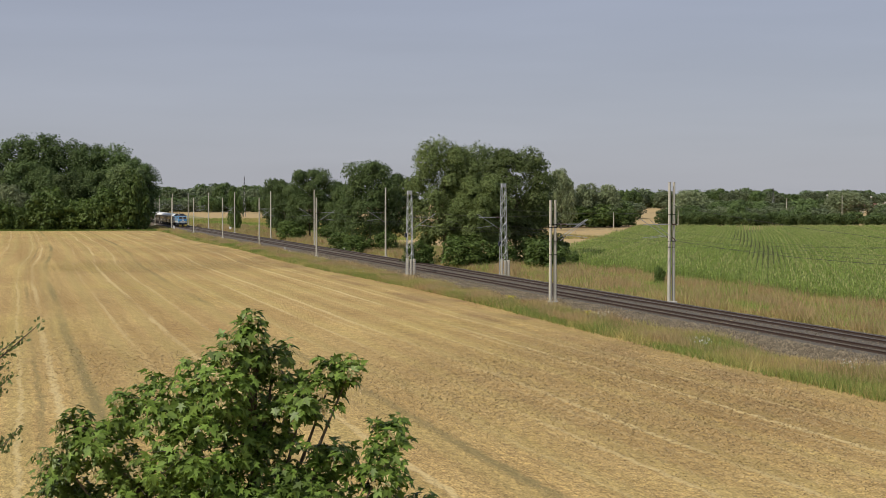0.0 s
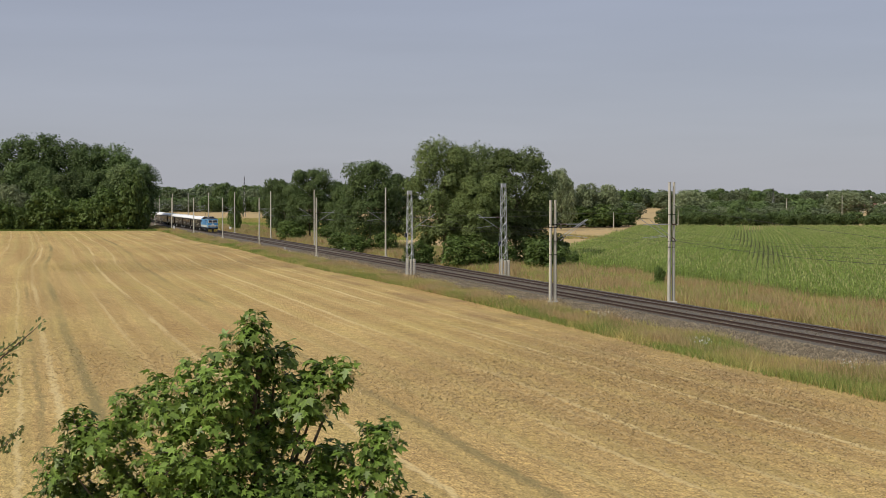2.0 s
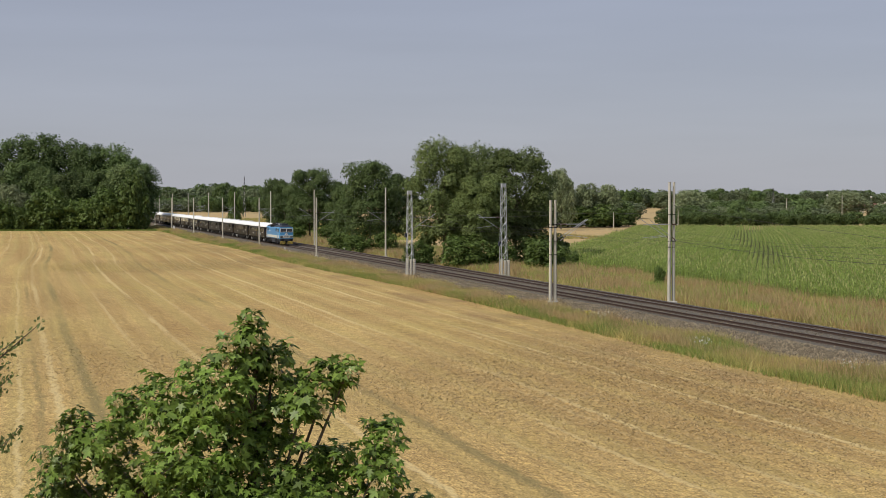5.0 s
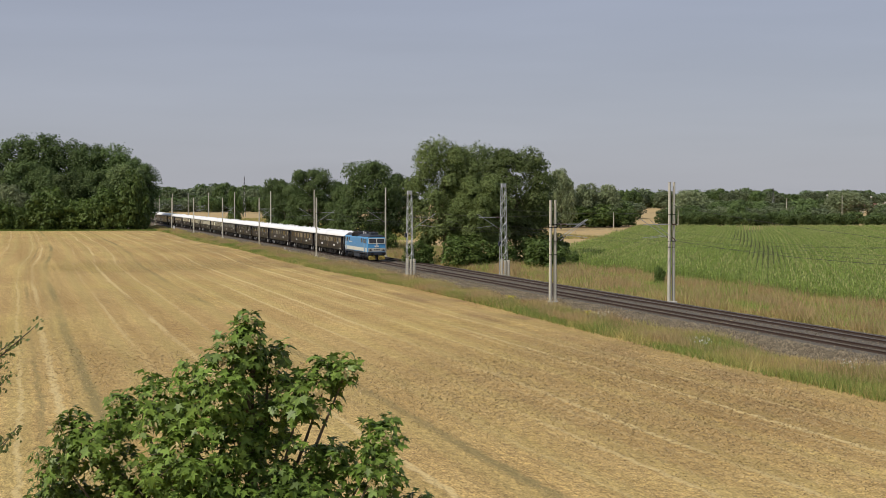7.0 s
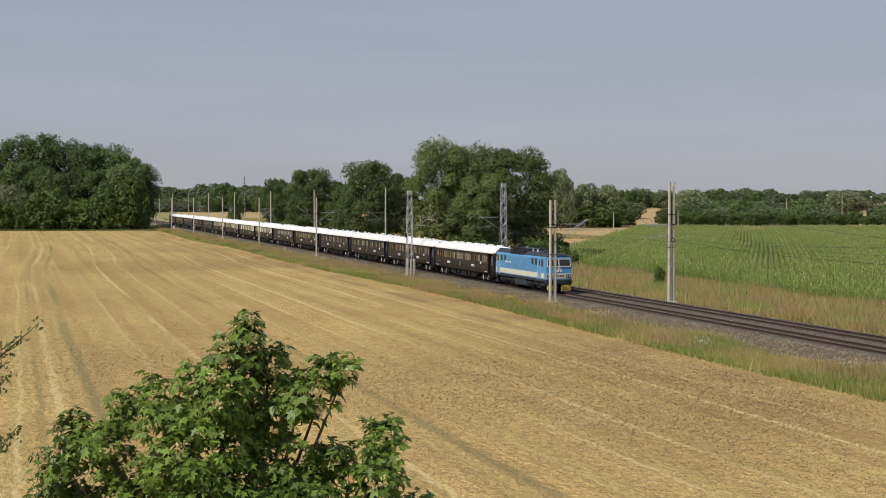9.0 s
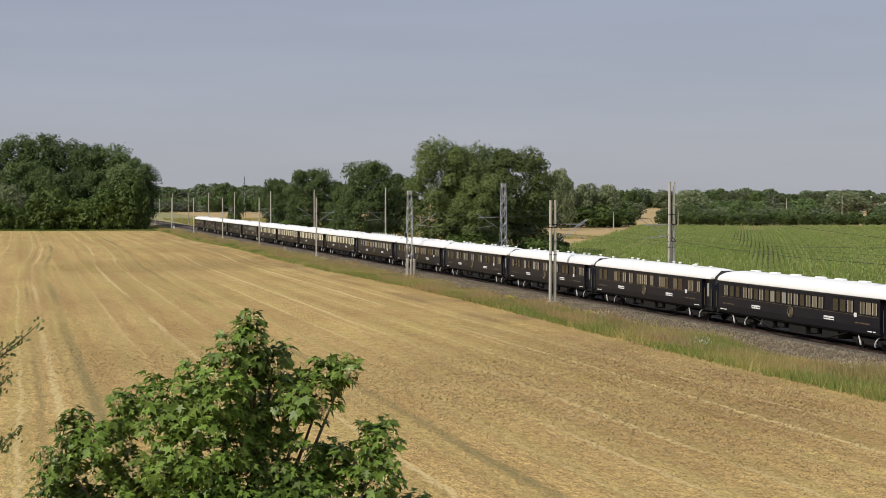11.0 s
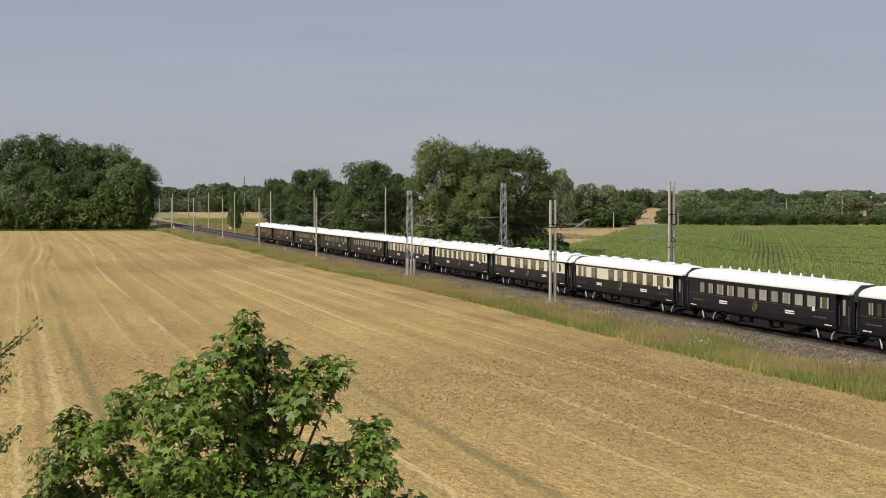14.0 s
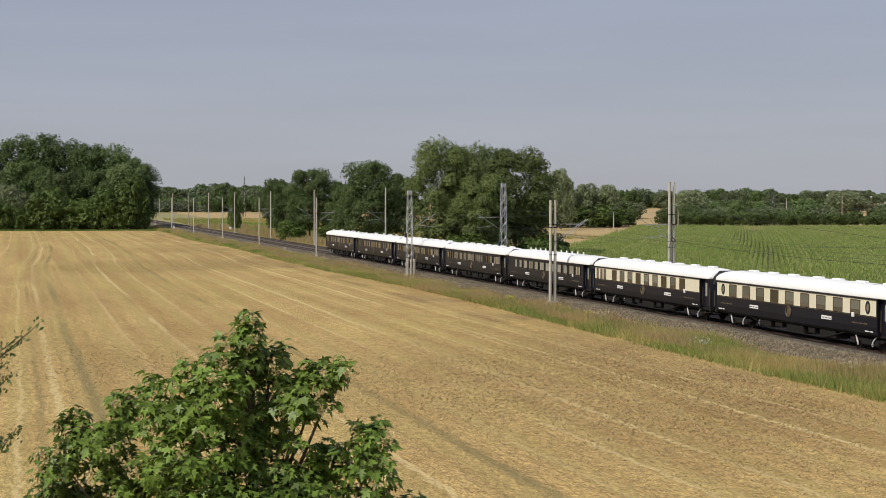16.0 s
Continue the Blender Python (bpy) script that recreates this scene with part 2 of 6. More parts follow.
    def map_range(v, a, c, to0=0.0, to1=1.0):
        r = n.new("ShaderNodeMapRange")
        r.interpolation_type = "SMOOTHSTEP"
        for key, val in (("From Min", a), ("From Max", c), ("To Min", to0), ("To Max", to1)):
            r.inputs[key].default_value = val
        l.new(v, r.inputs["Value"])
        return r.outputs[0]
    col = mix(math_node("MULTIPLY", math_node("MULTIPLY", clod, sparse), 0.55), col, earth.outputs[0])
    # bare brown earth shows in patches towards the field's edge
    bare = ramp(noise_tex(0.16, (0.5, 1.4, 1), 6), (0.46, (0, 0, 0)), (0.64, (1, 1, 1)))
    col = mix(math_node("MULTIPLY", math_node("MULTIPLY", map_range(sp.outputs["Y"], -19.0, -9.0), bare), 0.62), col, earth.outputs[0])
    # the machine's passes run along the railway and draw in a little towards the wood
    y = math_node("ADD", sp.outputs["Y"], math_node("MULTIPLY", math_node("SUBTRACT", noise_tex(0.02, (1, 0.2, 1), 2), 0.5), 1.6))
    y = math_node("SUBTRACT", y, map_range(sp.outputs["X"], -200, -330, 0.0, 3.2))
    ragged = math_node("MULTIPLY", math_node("SUBTRACT", noise_tex(1.1, (0.7, 1, 1), 5), 0.5), 0.75)
    y_rag = math_node("ADD", y, ragged)
    broken = ramp(noise_tex(0.35, (0.10, 0.8, 1), 5), (0.36, (0.12, 0.12, 0.12)), (0.60, (1, 1, 1)))
    pale = n.new("ShaderNodeRGB")
    pale.outputs[0].default_value = (0.62, 0.485, 0.235, 1)
    dark = n.new("ShaderNodeRGB")
    dark.outputs[0].default_value = (0.225, 0.180, 0.072, 1)
    green = n.new("ShaderNodeRGB")
    green.outputs[0].default_value = (0.40, 0.335, 0.115, 1)
    bands = math_node("SINE", math_node("MULTIPLY", y_rag, math.tau / 3.55), 0)
    col = mix(math_node("MULTIPLY", map_range(bands, 0.0, 0.9), 0.24), col, green.outputs[0])
    for at, width, strength, shade in ((-17.3, 0.42, 0.85, pale), (-18.2, 0.22, 0.4, pale), (-14.2, 0.34, 0.6, pale), (-13.1, 0.25, 0.4, pale), (-10.9, 0.25, 0.4, pale), (-20.9, 0.3, 0.38, pale), (-24.5, 0.42, 0.75, pale), (-25.6, 0.25, 0.4, pale), (-28.2, 0.38, 0.55, pale), (-31.3, 0.3, 0.35, pale), (-37.3, 0.4, 0.6, pale), (-40.8, 0.5, 0.7, pale), (-44.2, 0.35, 0.4, pale), (-50.4, 0.5, 0.7, pale), (-52.3, 0.3, 0.5, pale), (-57.5, 0.45, 0.6, pale), (-64.5, 0.45, 0.6, pale),
                                       (-33.8, 0.62, 0.75, dark), (-35.5, 0.4, 0.25, dark), (-48.5, 0.62, 0.75, dark), (-49.6, 0.3, 0.3, dark), (-51.3, 0.30, 0.55, dark), (-61.0, 0.6, 0.5, dark), (-22.6, 0.4, 0.25, dark)):
        away = math_node("ABSOLUTE", math_node("SUBTRACT", y_rag, at), 0)
        col = mix(math_node("MULTIPLY", math_node("MULTIPLY", map_range(away, width * 0.18, width * (0.66 if shade is pale else 0.85), 1.0, 0.0), broken), strength * (1.0 if shade is pale else 1.1)), col, shade.outputs[0])
    l.new(col, b.inputs["Base Color"])
    bp = n.new("ShaderNodeBump")
    bp.inputs["Strength"].default_value, bp.inputs["Distance"].default_value = 1.0, 0.16
    l.new(noise_tex(3.5, (0.6, 1, 1), 6), bp.inputs["Height"])
    l.new(bp.outputs[0], b.inputs["Normal"])
    return m


M_FIELD = field_material()
M_VERGE = mat("verge_soil", (0.31, 0.25, 0.11), 0.95, second=(0.19, 0.205, 0.065), scale=0.4, fine=(4, 0.3), bump=0.8, bump_scale=3)
# dark green in this soil stands in for shaded plants between rows
M_SHADED_SOIL = mat("corn_soil", (0.075, 0.085, 0.030), 0.95, second=(0.10, 0.10, 0.04), scale=0.3, fine=(5, 0.25), bump=0.6, bump_scale=4, spec=0.1)
M_FARFIELD = mat("far_stubble", (0.46, 0.31, 0.13), 0.95, second=(0.36, 0.27, 0.12), scale=0.03, fine=(0.6, 0.15), bump=0.4, bump_scale=1.5)
M_MEADOW = mat("meadow", (0.20, 0.20, 0.07), 0.95, second=(0.30, 0.24, 0.10), scale=0.06, fine=(1.2, 0.25), bump=0.5, bump_scale=2)


# ---- mesh helpers ----
def mesh_of(name, bm, *mats, smooth=False):
    me = bpy.data.meshes.new(name)
    bm.to_mesh(me)
    bm.free()
    for m in mats:
        me.materials.append(m)
    if smooth:
        for p in me.polygons:
            p.use_smooth = True
    return me


def part(name, bm, material, parent=None, label="", smooth=False):
    """A bmesh (or a mesh) as one object under its thing."""
    me = bm if isinstance(bm, bpy.types.Mesh) else mesh_of(name, bm, material, smooth=smooth)
    ob = new(name, me)
    ob.parent = parent
    return tagged(ob, label)


def thing(name, label, category, group="", kind="", at=None):
    ob = new(name)
    ob.empty_display_size = 0.2
    if at is not None:
        ob.matrix_world = at
    return tagged(ob, label, category, group, kind)


def box(bm, x0, x1, y0, y1, z0, z1, bevel=0.0):
    r = bmesh.ops.create_cube(bm, size=1)
    bmesh.ops.transform(bm, matrix=Matrix.Translation(((x0 + x1) / 2, (y0 + y1) / 2, (z0 + z1) / 2)) @ Matrix.Diagonal((x1 - x0, y1 - y0, z1 - z0, 1)), verts=r["verts"])
    if bevel:
        es = {e for v in r["verts"] for e in v.link_edges}
        bmesh.ops.bevel(bm, geom=list(es), offset=bevel, segments=1, affect="EDGES")
    return bm


def rod(bm, a, b, r0, r1=None, n=8):
    """A tapered round bar from a to b."""
    a, b = Vector(a), Vector(b)
    r1 = r0 if r1 is None else r1
    q = (b - a).to_track_quat("Z", "Y").to_matrix().to_4x4()
    bmesh.ops.create_cone(bm, cap_ends=True, segments=n, radius1=r0, radius2=r1, depth=(b - a).length, matrix=Matrix.Translation((a + b) / 2) @ q)
    return bm


def ball(bm, c, r, sx=1, sy=1, sz=1, sub=2):
    bmesh.ops.create_icosphere(bm, subdivisions=sub, radius=r, matrix=Matrix.Translation(c) @ Matrix.Diagonal((sx, sy, sz, 1)))
    return bm


def tube(bm, pts, radii, n=7):
    """A bent tapered tube through pts."""
    rings = []
    for i, p in enumerate(pts):
        p = Vector(p)
        way = (Vector(pts[min(i + 1, len(pts) - 1)]) - Vector(pts[max(i - 1, 0)])).normalized()
        q = way.to_track_quat("Z", "Y")
        rings.append([bm.verts.new(p + q @ Vector((math.cos(k * math.tau / n) * radii[i], math.sin(k * math.tau / n) * radii[i], 0))) for k in range(n)])
    for a, b in zip(rings, rings[1:]):
        for k in range(n):
            bm.faces.new((a[k], a[(k + 1) % n], b[(k + 1) % n], b[k]))
    bm.faces.new(rings[-1])
    return bm


def sweep(bm, sections):
    """Skin between closed sections of equal count, capped."""
    rings = [[bm.verts.new(p) for p in s] for s in sections]
    n = len(rings[0])
    for a, b in zip(rings, rings[1:]):
        for k in range(n):
            bm.faces.new((a[k], a[(k + 1) % n], b[(k + 1) % n], b[k]))
    bm.faces.new(list(reversed(rings[0])))
    bm.faces.new(rings[-1])
    bmesh.ops.recalc_face_normals(bm, faces=bm.faces)
    return bm


def poly_mesh(name, V, material, smooth=False):
    """A mesh of many loose polygons: V is (count, corners, 3)."""
    V = np.asarray(V, dtype=np.float32)
    c, k, _ = V.shape
    me = bpy.data.meshes.new(name)
    me.vertices.add(c * k)
    me.vertices.foreach_set("co", V.reshape(-1))
    me.loops.add(c * k)
    me.loops.foreach_set("vertex_index", np.arange(c * k, dtype=np.int32))
    me.polygons.add(c)
    me.polygons.foreach_set("loop_start", np.arange(0, c * k, k, dtype=np.int32))
    me.update(calc_edges=True)
    me.materials.append(material)
    return me


def quads_at(P, N, size, rng, aspect=0.62, jitter=0.55):
    """Leaf-like lozenges at P that face roughly along N."""
    c = len(P)
    N = N + rng.normal(0, jitter, (c, 3))
    N /= np.linalg.norm(N, axis=1, keepdims=True) + 1e-9
    A = np.cross(N, rng.normal(0, 1, (c, 3)))
    A /= np.linalg.norm(A, axis=1, keepdims=True) + 1e-9
    B = np.cross(N, A)
    s = (size * rng.uniform(0.6, 1.3, c))[:, None]
    return np.stack([P - A * s, P - B * s * aspect + A * s * 0.1, P + A * s, P + B * s * aspect + A * s * 0.1], axis=1)


# ---- ground: one sheet to the horizon ----
def edge_near(s):
    """Where the mown field meets the verge, metres from the near track."""
    return -8.2 + 0.8 * math.sin(s * 0.045 + 1.0) + 0.5 * math.sin(s * 0.013)


def rise(x, y):
    """Height of the far land above the flat."""
    r = math.hypot(x, y)
    return max(0.0, r - 520) * 0.0065 if r < 1600 else 7.0


def ground_height(s, off):
    w = RAIL @ Vector((-s, off, 0))
    if off < -4.6:
        h = -1.2 if off < -7 else -1.2 + 0.25 * (off + 7) / 2.4
        return h + (noise.noise((s * 0.02, off * 0.03, 0)) * 0.12 if off < -9 else 0)
    if off < 9.6:
        return -0.95
    return -0.8 + rise(w.x, w.y) + noise.noise((s * 0.01, off * 0.02, 5)) * 0.12


def make_ground():
    offs = [-3000, -1500, -700, -350, -200, -140, -100, -80, -65, -52, -42, -34, -27, -21, -16, -12, None, -5.5, -4.6, -3.4, 2, 8, 9.6, 11, 15, 20, 26, 33, 45, 60, 80, 110, 150, 210, 300, 420, 600, 900, 1500, 3200]
    ss = [-1500, -600, -250, -120, -60, -20] + list(range(0, 560, 8)) + [580, 620, 680, 760, 880, 1050, 1300, 1700, 2300, 3300]
    bm = bmesh.new()
    grid = []
    for s in ss:
        row = []
        for o in offs:
            oo = edge_near(s) if o is None else o
            row.append(bm.verts.new((-s, oo, ground_height(s, oo))))
        grid.append(row)
    for i in range(len(ss) - 1):
        for j in range(len(offs) - 1):
            f = bm.faces.new((grid[i][j], grid[i][j + 1], grid[i + 1][j + 1], grid[i + 1][j]))
            o = offs[j]
            f.material_index = 0 if (o is not None and o < -8.5) else 1 if (o is None or o < 24) else 3 if o < 33 else 2
            f.smooth = True
    bmesh.ops.recalc_face_normals(bm, faces=bm.faces)
    ob = new("ground", mesh_of("ground", bm, M_FIELD, M_VERGE, M_FARFIELD, M_MEADOW))
    if ob.data.polygons[0].normal.z < 0:
        ob.data.flip_normals()
    ob.matrix_world = RAIL
    tagged(ob, "mown straw-yellow stubble field with swaths, grassy verges beyond", "ground", kind="structure")


make_ground()


# ---- railway ----
TRACKS = (0.0, 4.05)
S_FAR, S_NEAR = 1250, -140


def make_ballast():
    """The stone bed of both tracks: shoulders, two low crowns, uneven surface."""
    prof = [(-4.5, -1.02), (-3.6, -0.68), (-2.5, -0.24), (-1.9, -0.185), (0, -0.20), (1.9, -0.185), (2.02, -0.23), (2.15, -0.185), (4.05, -0.20), (5.95, -0.185), (6.8, -0.26), (8.0, -0.75), (9.8, -1.0)]
    bm = bmesh.new()
    rows = []
    s = S_NEAR
    while s < S_FAR:
        row = []
        for o, z in prof:
            j = noise.noise((s * 0.35, o * 1.3, 3)) * 0.05
            row.append(bm.verts.new((-s, o + j * (3.0 if o < -3 else 1.0), z + j * 0.6)))
        rows.append(row)
        s += 1.2 if s < 330 else 6
    for a, b in zip(rows, rows[1:]):
        for k in range(len(prof) - 1):
            f = bm.faces.new((a[k], a[k + 1], b[k + 1], b[k]))
            f.material_index = 0 if k < 2 or k > 9 else 1
            f.smooth = True
    bmesh.ops.recalc_face_normals(bm, faces=bm.faces)
    ob = new("track_bed", mesh_of("track_bed", bm, M_BALLAST, M_BALLAST_BROWN))
    if ob.data.polygons[0].normal.z < 0:
        ob.data.flip_normals()
    ob.matrix_world = RAIL
    return tagged(ob, "grey and rust-brown crushed stone bed under two tracks", "track bed", kind="structure")


def make_stones(bed):
    """Loose stones on the near shoulder and between the rails."""
    rng = np.random.default_rng(4)
    n = 34000
    s = 55 + 200 * rng.random(n) ** 1.3
    o = np.where(rng.random(n) < 0.8, rng.uniform(-4.3, -1.9, n), rng.uniform(-2.2, 6.6, n))
    z = np.interp(o, [-4.5, -3.6, -2.5, -1.9, 6.8], [-1.02, -0.68, -0.24, -0.185, -0.2])
    P = np.stack([-s, o, z + 0.02], axis=1)
    size = rng.uniform(0.03, 0.075, n)
    d = [np.array(v) for v in ((1, 0, -0.4), (-0.5, 0.85, -0.4), (-0.5, -0.85, -0.4), (0, 0, 1.0))]
    T = []
    for tri in ((0, 1, 3), (1, 2, 3), (2, 0, 3)):
        T.append(np.stack([P + size[:, None] * (d[k] + 0) for k in tri], axis=1))
    part("ballast_stones", poly_mesh("ballast_stones", np.concatenate(T), M_STONE), None, bed)["kind"] = "stuff"


def make_rails(bed):
    prof = [(-0.075, -0.172), (0.075, -0.172), (0.075, -0.155), (0.012, -0.13), (0.012, -0.045), (0.036, -0.035), (0.036, -0.004), (0.028, 0.0), (-0.028, 0.0), (-0.036, -0.004), (-0.036, -0.035), (-0.012, -0.045), (-0.012, -0.13), (-0.075, -0.155)]
    for o in TRACKS:
        for side in (-0.7535, 0.7535):
            bm = bmesh.new()
            sweep(bm, [[(-s, o + side + y, z) for y, z in prof] for s in (S_NEAR, 0, 200, 500, S_FAR - 10)])
            for f in bm.faces:
                if f.normal.z > 0.9 and f.calc_center_median().z > -0.003:
                    f.material_index = 1
            rail = part("rail", mesh_of("rail", bm, M_RAIL, M_RAILTOP), None, bed, "rusty steel rail with a bright running head")


def make_sleepers(bed):
    bm = bmesh.new()
    sweep(bm, [[(x, y, z) for x, z in ((-0.14, -0.30), (0.14, -0.30), (0.10, zz), (-0.10, zz))] for y, zz in ((-1.3, -0.165), (-0.5, -0.165), (-0.25, -0.19), (0.25, -0.19), (0.5, -0.165), (1.3, -0.165))])
    me = mesh_of("sleeper", bm, M_SLEEPER)
    base = np.array([v.co[:] for v in me.vertices])
    faces = [tuple(p.vertices) for p in me.polygons]
    V, F = [], []
    for o in TRACKS:
        for k in range(900):
            s = 58 + 0.6 * k
            if k < 150:
                ob = part("sleeper", me, None, bed)
                ob.location = (-s, o, 0)
            else:
                F += [tuple(i + len(V) for i in f) for f in faces]
                V += (base + (-s, o, 0)).tolist()
    far = bpy.data.meshes.new("far_sleepers")
    far.from_pydata(V, [], F)
    far.materials.append(M_SLEEPER)
    part("far_sleepers", far, None, bed)["kind"] = "stuff"


bed = make_ballast()
make_rails(bed)
make_stones(bed)


# ---- overhead line masts ----
def concrete_pole(parent, x, y, h, z0=-0.9, foot=True):
    bm = rod(bmesh.new(), (x, y, z0), (x, y, h), 0.165, 0.115, 12)
    p = part("pole", bm, M_CONCRETE, parent)
    bm = rod(bmesh.new(), (x, y, h), (x, y, h + 0.05), 0.13, 0.13, 12)
    part("cap", bm, M_CONCRETE_PALE, p)
    for z in (h * 0.44, h * 0.72):
        part("clamp", rod(bmesh.new(), (x, y, z), (x, y, z + 0.07), 0.155, 0.155, 12), M_DARKSTEEL, p)
    if foot:
        part("footing", box(bmesh.new(), x - 0.3, x + 0.3, y - 0.3, y + 0.3, z0 - 0.3, z0 + 0.62, 0.04), M_CONCRETE_PALE, parent, "pale concrete footing")


def cantilever(parent, x, y, reach):
    """A hinged bracket: strut, tie and steady arm, with insulators. reach is signed across the line."""
    g = math.copysign(1, reach)
    y0 = y + g * 0.15
    c = part("cantilever", rod(bmesh.new(), (x, y0, 5.5), (x, y + reach * 1.06, 7.5), 0.026, n=6), M_GALV, parent, "galvanised steel bracket arm")
    part("tie_rod", rod(bmesh.new(), (x, y0, 7.05), (x, y + reach, 7.05), 0.025, n=6), M_GALV, c)
    part("steady_arm", rod(bmesh.new(), (x, y + reach * 0.35, 6.0), (x, y + reach * 1.05, 5.75), 0.022, n=6), M_GALV, c)
    for z in (5.55, 7.05):
        bm = bmesh.new()
        for k in range(5):
            rod(bm, (x, y0 + g * (0.15 + k * 0.09), z + 0.09 * k * (1 if z < 6 else 0)), (x, y0 + g * (0.20 + k * 0.09), z + 0.09 * k * (1 if z < 6 else 0)), 0.075, 0.05, 8)
        part("insulator", bm, M_INSUL, c, "brown ribbed insulator")


def lattice_mast(parent, h, z0=-0.9):
    """A tapered square mast of angle bars, with diagonal bracing."""
    w0, w1 = 0.42, 0.25

    def corner(k, z):
        w = w0 + (w1 - w0) * (z - z0) / (h - z0)
        sx, sy = ((-1, -1), (1, -1), (1, 1), (-1, 1))[k]
        return Vector((sx * w, sy * w, z))
    for k in range(4):
        part("leg", rod(bmesh.new(), corner(k, z0), corner(k, h), 0.045, 0.04, 5), M_GALV, parent)
    n = 13
    for k in range(4):
        bm = bmesh.new()
        for i in range(n):
            za, zb = z0 + (h - z0) * i / n, z0 + (h - z0) * (i + 1) / n
            a, b = (k, (k + 1) % 4) if i % 2 else ((k + 1) % 4, k)
            rod(bm, corner(a, za), corner(b, zb), 0.024, n=4)
        part("bracing", bm, M_GALV, parent)
    part("top_plate", box(bmesh.new(), -0.26, 0.26, -0.26, 0.26, h - 0.45, h, 0.02), M_GALV, parent)
    part("footing", box(bmesh.new(), -0.55, 0.55, -0.55, 0.55, z0 - 0.3, z0 + 0.25, 0.05), M_CONCRETE_PALE, parent)


def weights(parent, x, y, z, n=9):
    """A stack of tensioning weights on a rod."""
    bm = bmesh.new()
    for k in range(n):
        rod(bm, (x, y, z + k * 0.24), (x, y, z + k * 0.24 + 0.2), 0.18, 0.18, 10)
    w = part("tension_weight", bm, M_CONCRETE, parent, "stack of grey concrete tension weights")
    part("weight_rod", rod(bmesh.new(), (x, y, z), (x, y, z + n * 0.24 + 1.2), 0.02, n=5), M_DARKSTEEL, w)


NEAR = [65.5, 124.6, 175.7, 235.3, 294.7, 350.4, 410.4, 471.5, 531, 590, 650]
FAR = [60.5, 120.9, 169.1, 229.2, 288.8, 341.7, 402.0, 459.4, 516.6, 571, 626, 686]
POLE_H = {("near", 124.6): 9.3, ("far", 120.9): 11.0, ("near", 175.7): 10.5, ("far", 169.1): 11.4}


def make_masts():
    for side, places, off, reach in (("near", NEAR, -3.3, 3.1), ("far", FAR, 7.35, -3.1)):
        for s in places:
            h = POLE_H.get((side, s), 9.6 if side == "near" else 11.25)
            at = on_rail(s, off)
            if s in (175.7, 169.1):
                m = thing("lattice_mast", "galvanised lattice steel catenary mast with grey tension weights", "catenary mast", "overhead line masts", at=at)
                lattice_mast(m, h)
                weights(m, 0.72, -0.45, -0.40)
                weights(m, 0.72, 0.0, -0.55)
                weights(m, 0.72, 0.45, -0.5)
                part("relay_box", box(bmesh.new(), -0.7, -0.25, -0.5, -0.2, 3.4 if side == "far" else 4.4, 3.95 if side == "far" else 5.0, 0.02), M_LOCOGREY, m)
                cantilever(m, 0, 0.25 * (1 if reach > 0 else -1), reach)
            elif s in (124.6, 120.9):
                m = thing("twin_mast", "pair of round grey concrete catenary poles on pale footings", "catenary mast", "overhead line masts", at=at)
                concrete_pole(m, 0.06, -0.26, h)
                concrete_pole(m, -0.06, 0.26, h)
                part("yoke", box(bmesh.new(), -0.17, 0.17, -0.40, 0.40, 5.4, 5.45, 0.01), M_DARKSTEEL, m)
                part("yoke", box(bmesh.new(), -0.17, 0.17, -0.40, 0.40, 7.0, 7.05, 0.01), M_DARKSTEEL, m)
                cantilever(m, -0.25, 0.26, reach)
                cantilever(m, 0.9, 0.26, reach * 0.9)
                if side == "far":
                    part("tension_cable", rod(bmesh.new(), (0.0, 0.0, 5.4), (0.0, 0.0, 10.2), 0.03, n=6), M_DARKSTEEL, m)
            else:
                m = thing("concrete_mast", "slender round grey concrete catenary pole with steel bracket", "catenary mast", "overhead line masts", at=at)
                concrete_pole(m, 0, 0, h)
                cantilever(m, 0, 0, reach)


make_masts()


def wire(name, pts, r, label):
    cu = bpy.data.curves.new(name, "CURVE")
    cu.dimensions, cu.bevel_depth, cu.bevel_resolution = "3D", r, 1
    sp = cu.splines.new("POLY")
    sp.points.add(len(pts) - 1)
    for p, q in zip(sp.points, pts):
        p.co = (*q, 1)
    cu.materials.append(M_WIRE)
    ob = new(name, cu)
    ob.matrix_world = RAIL
    return tagged(ob, label, "overhead wire", "overhead wires")


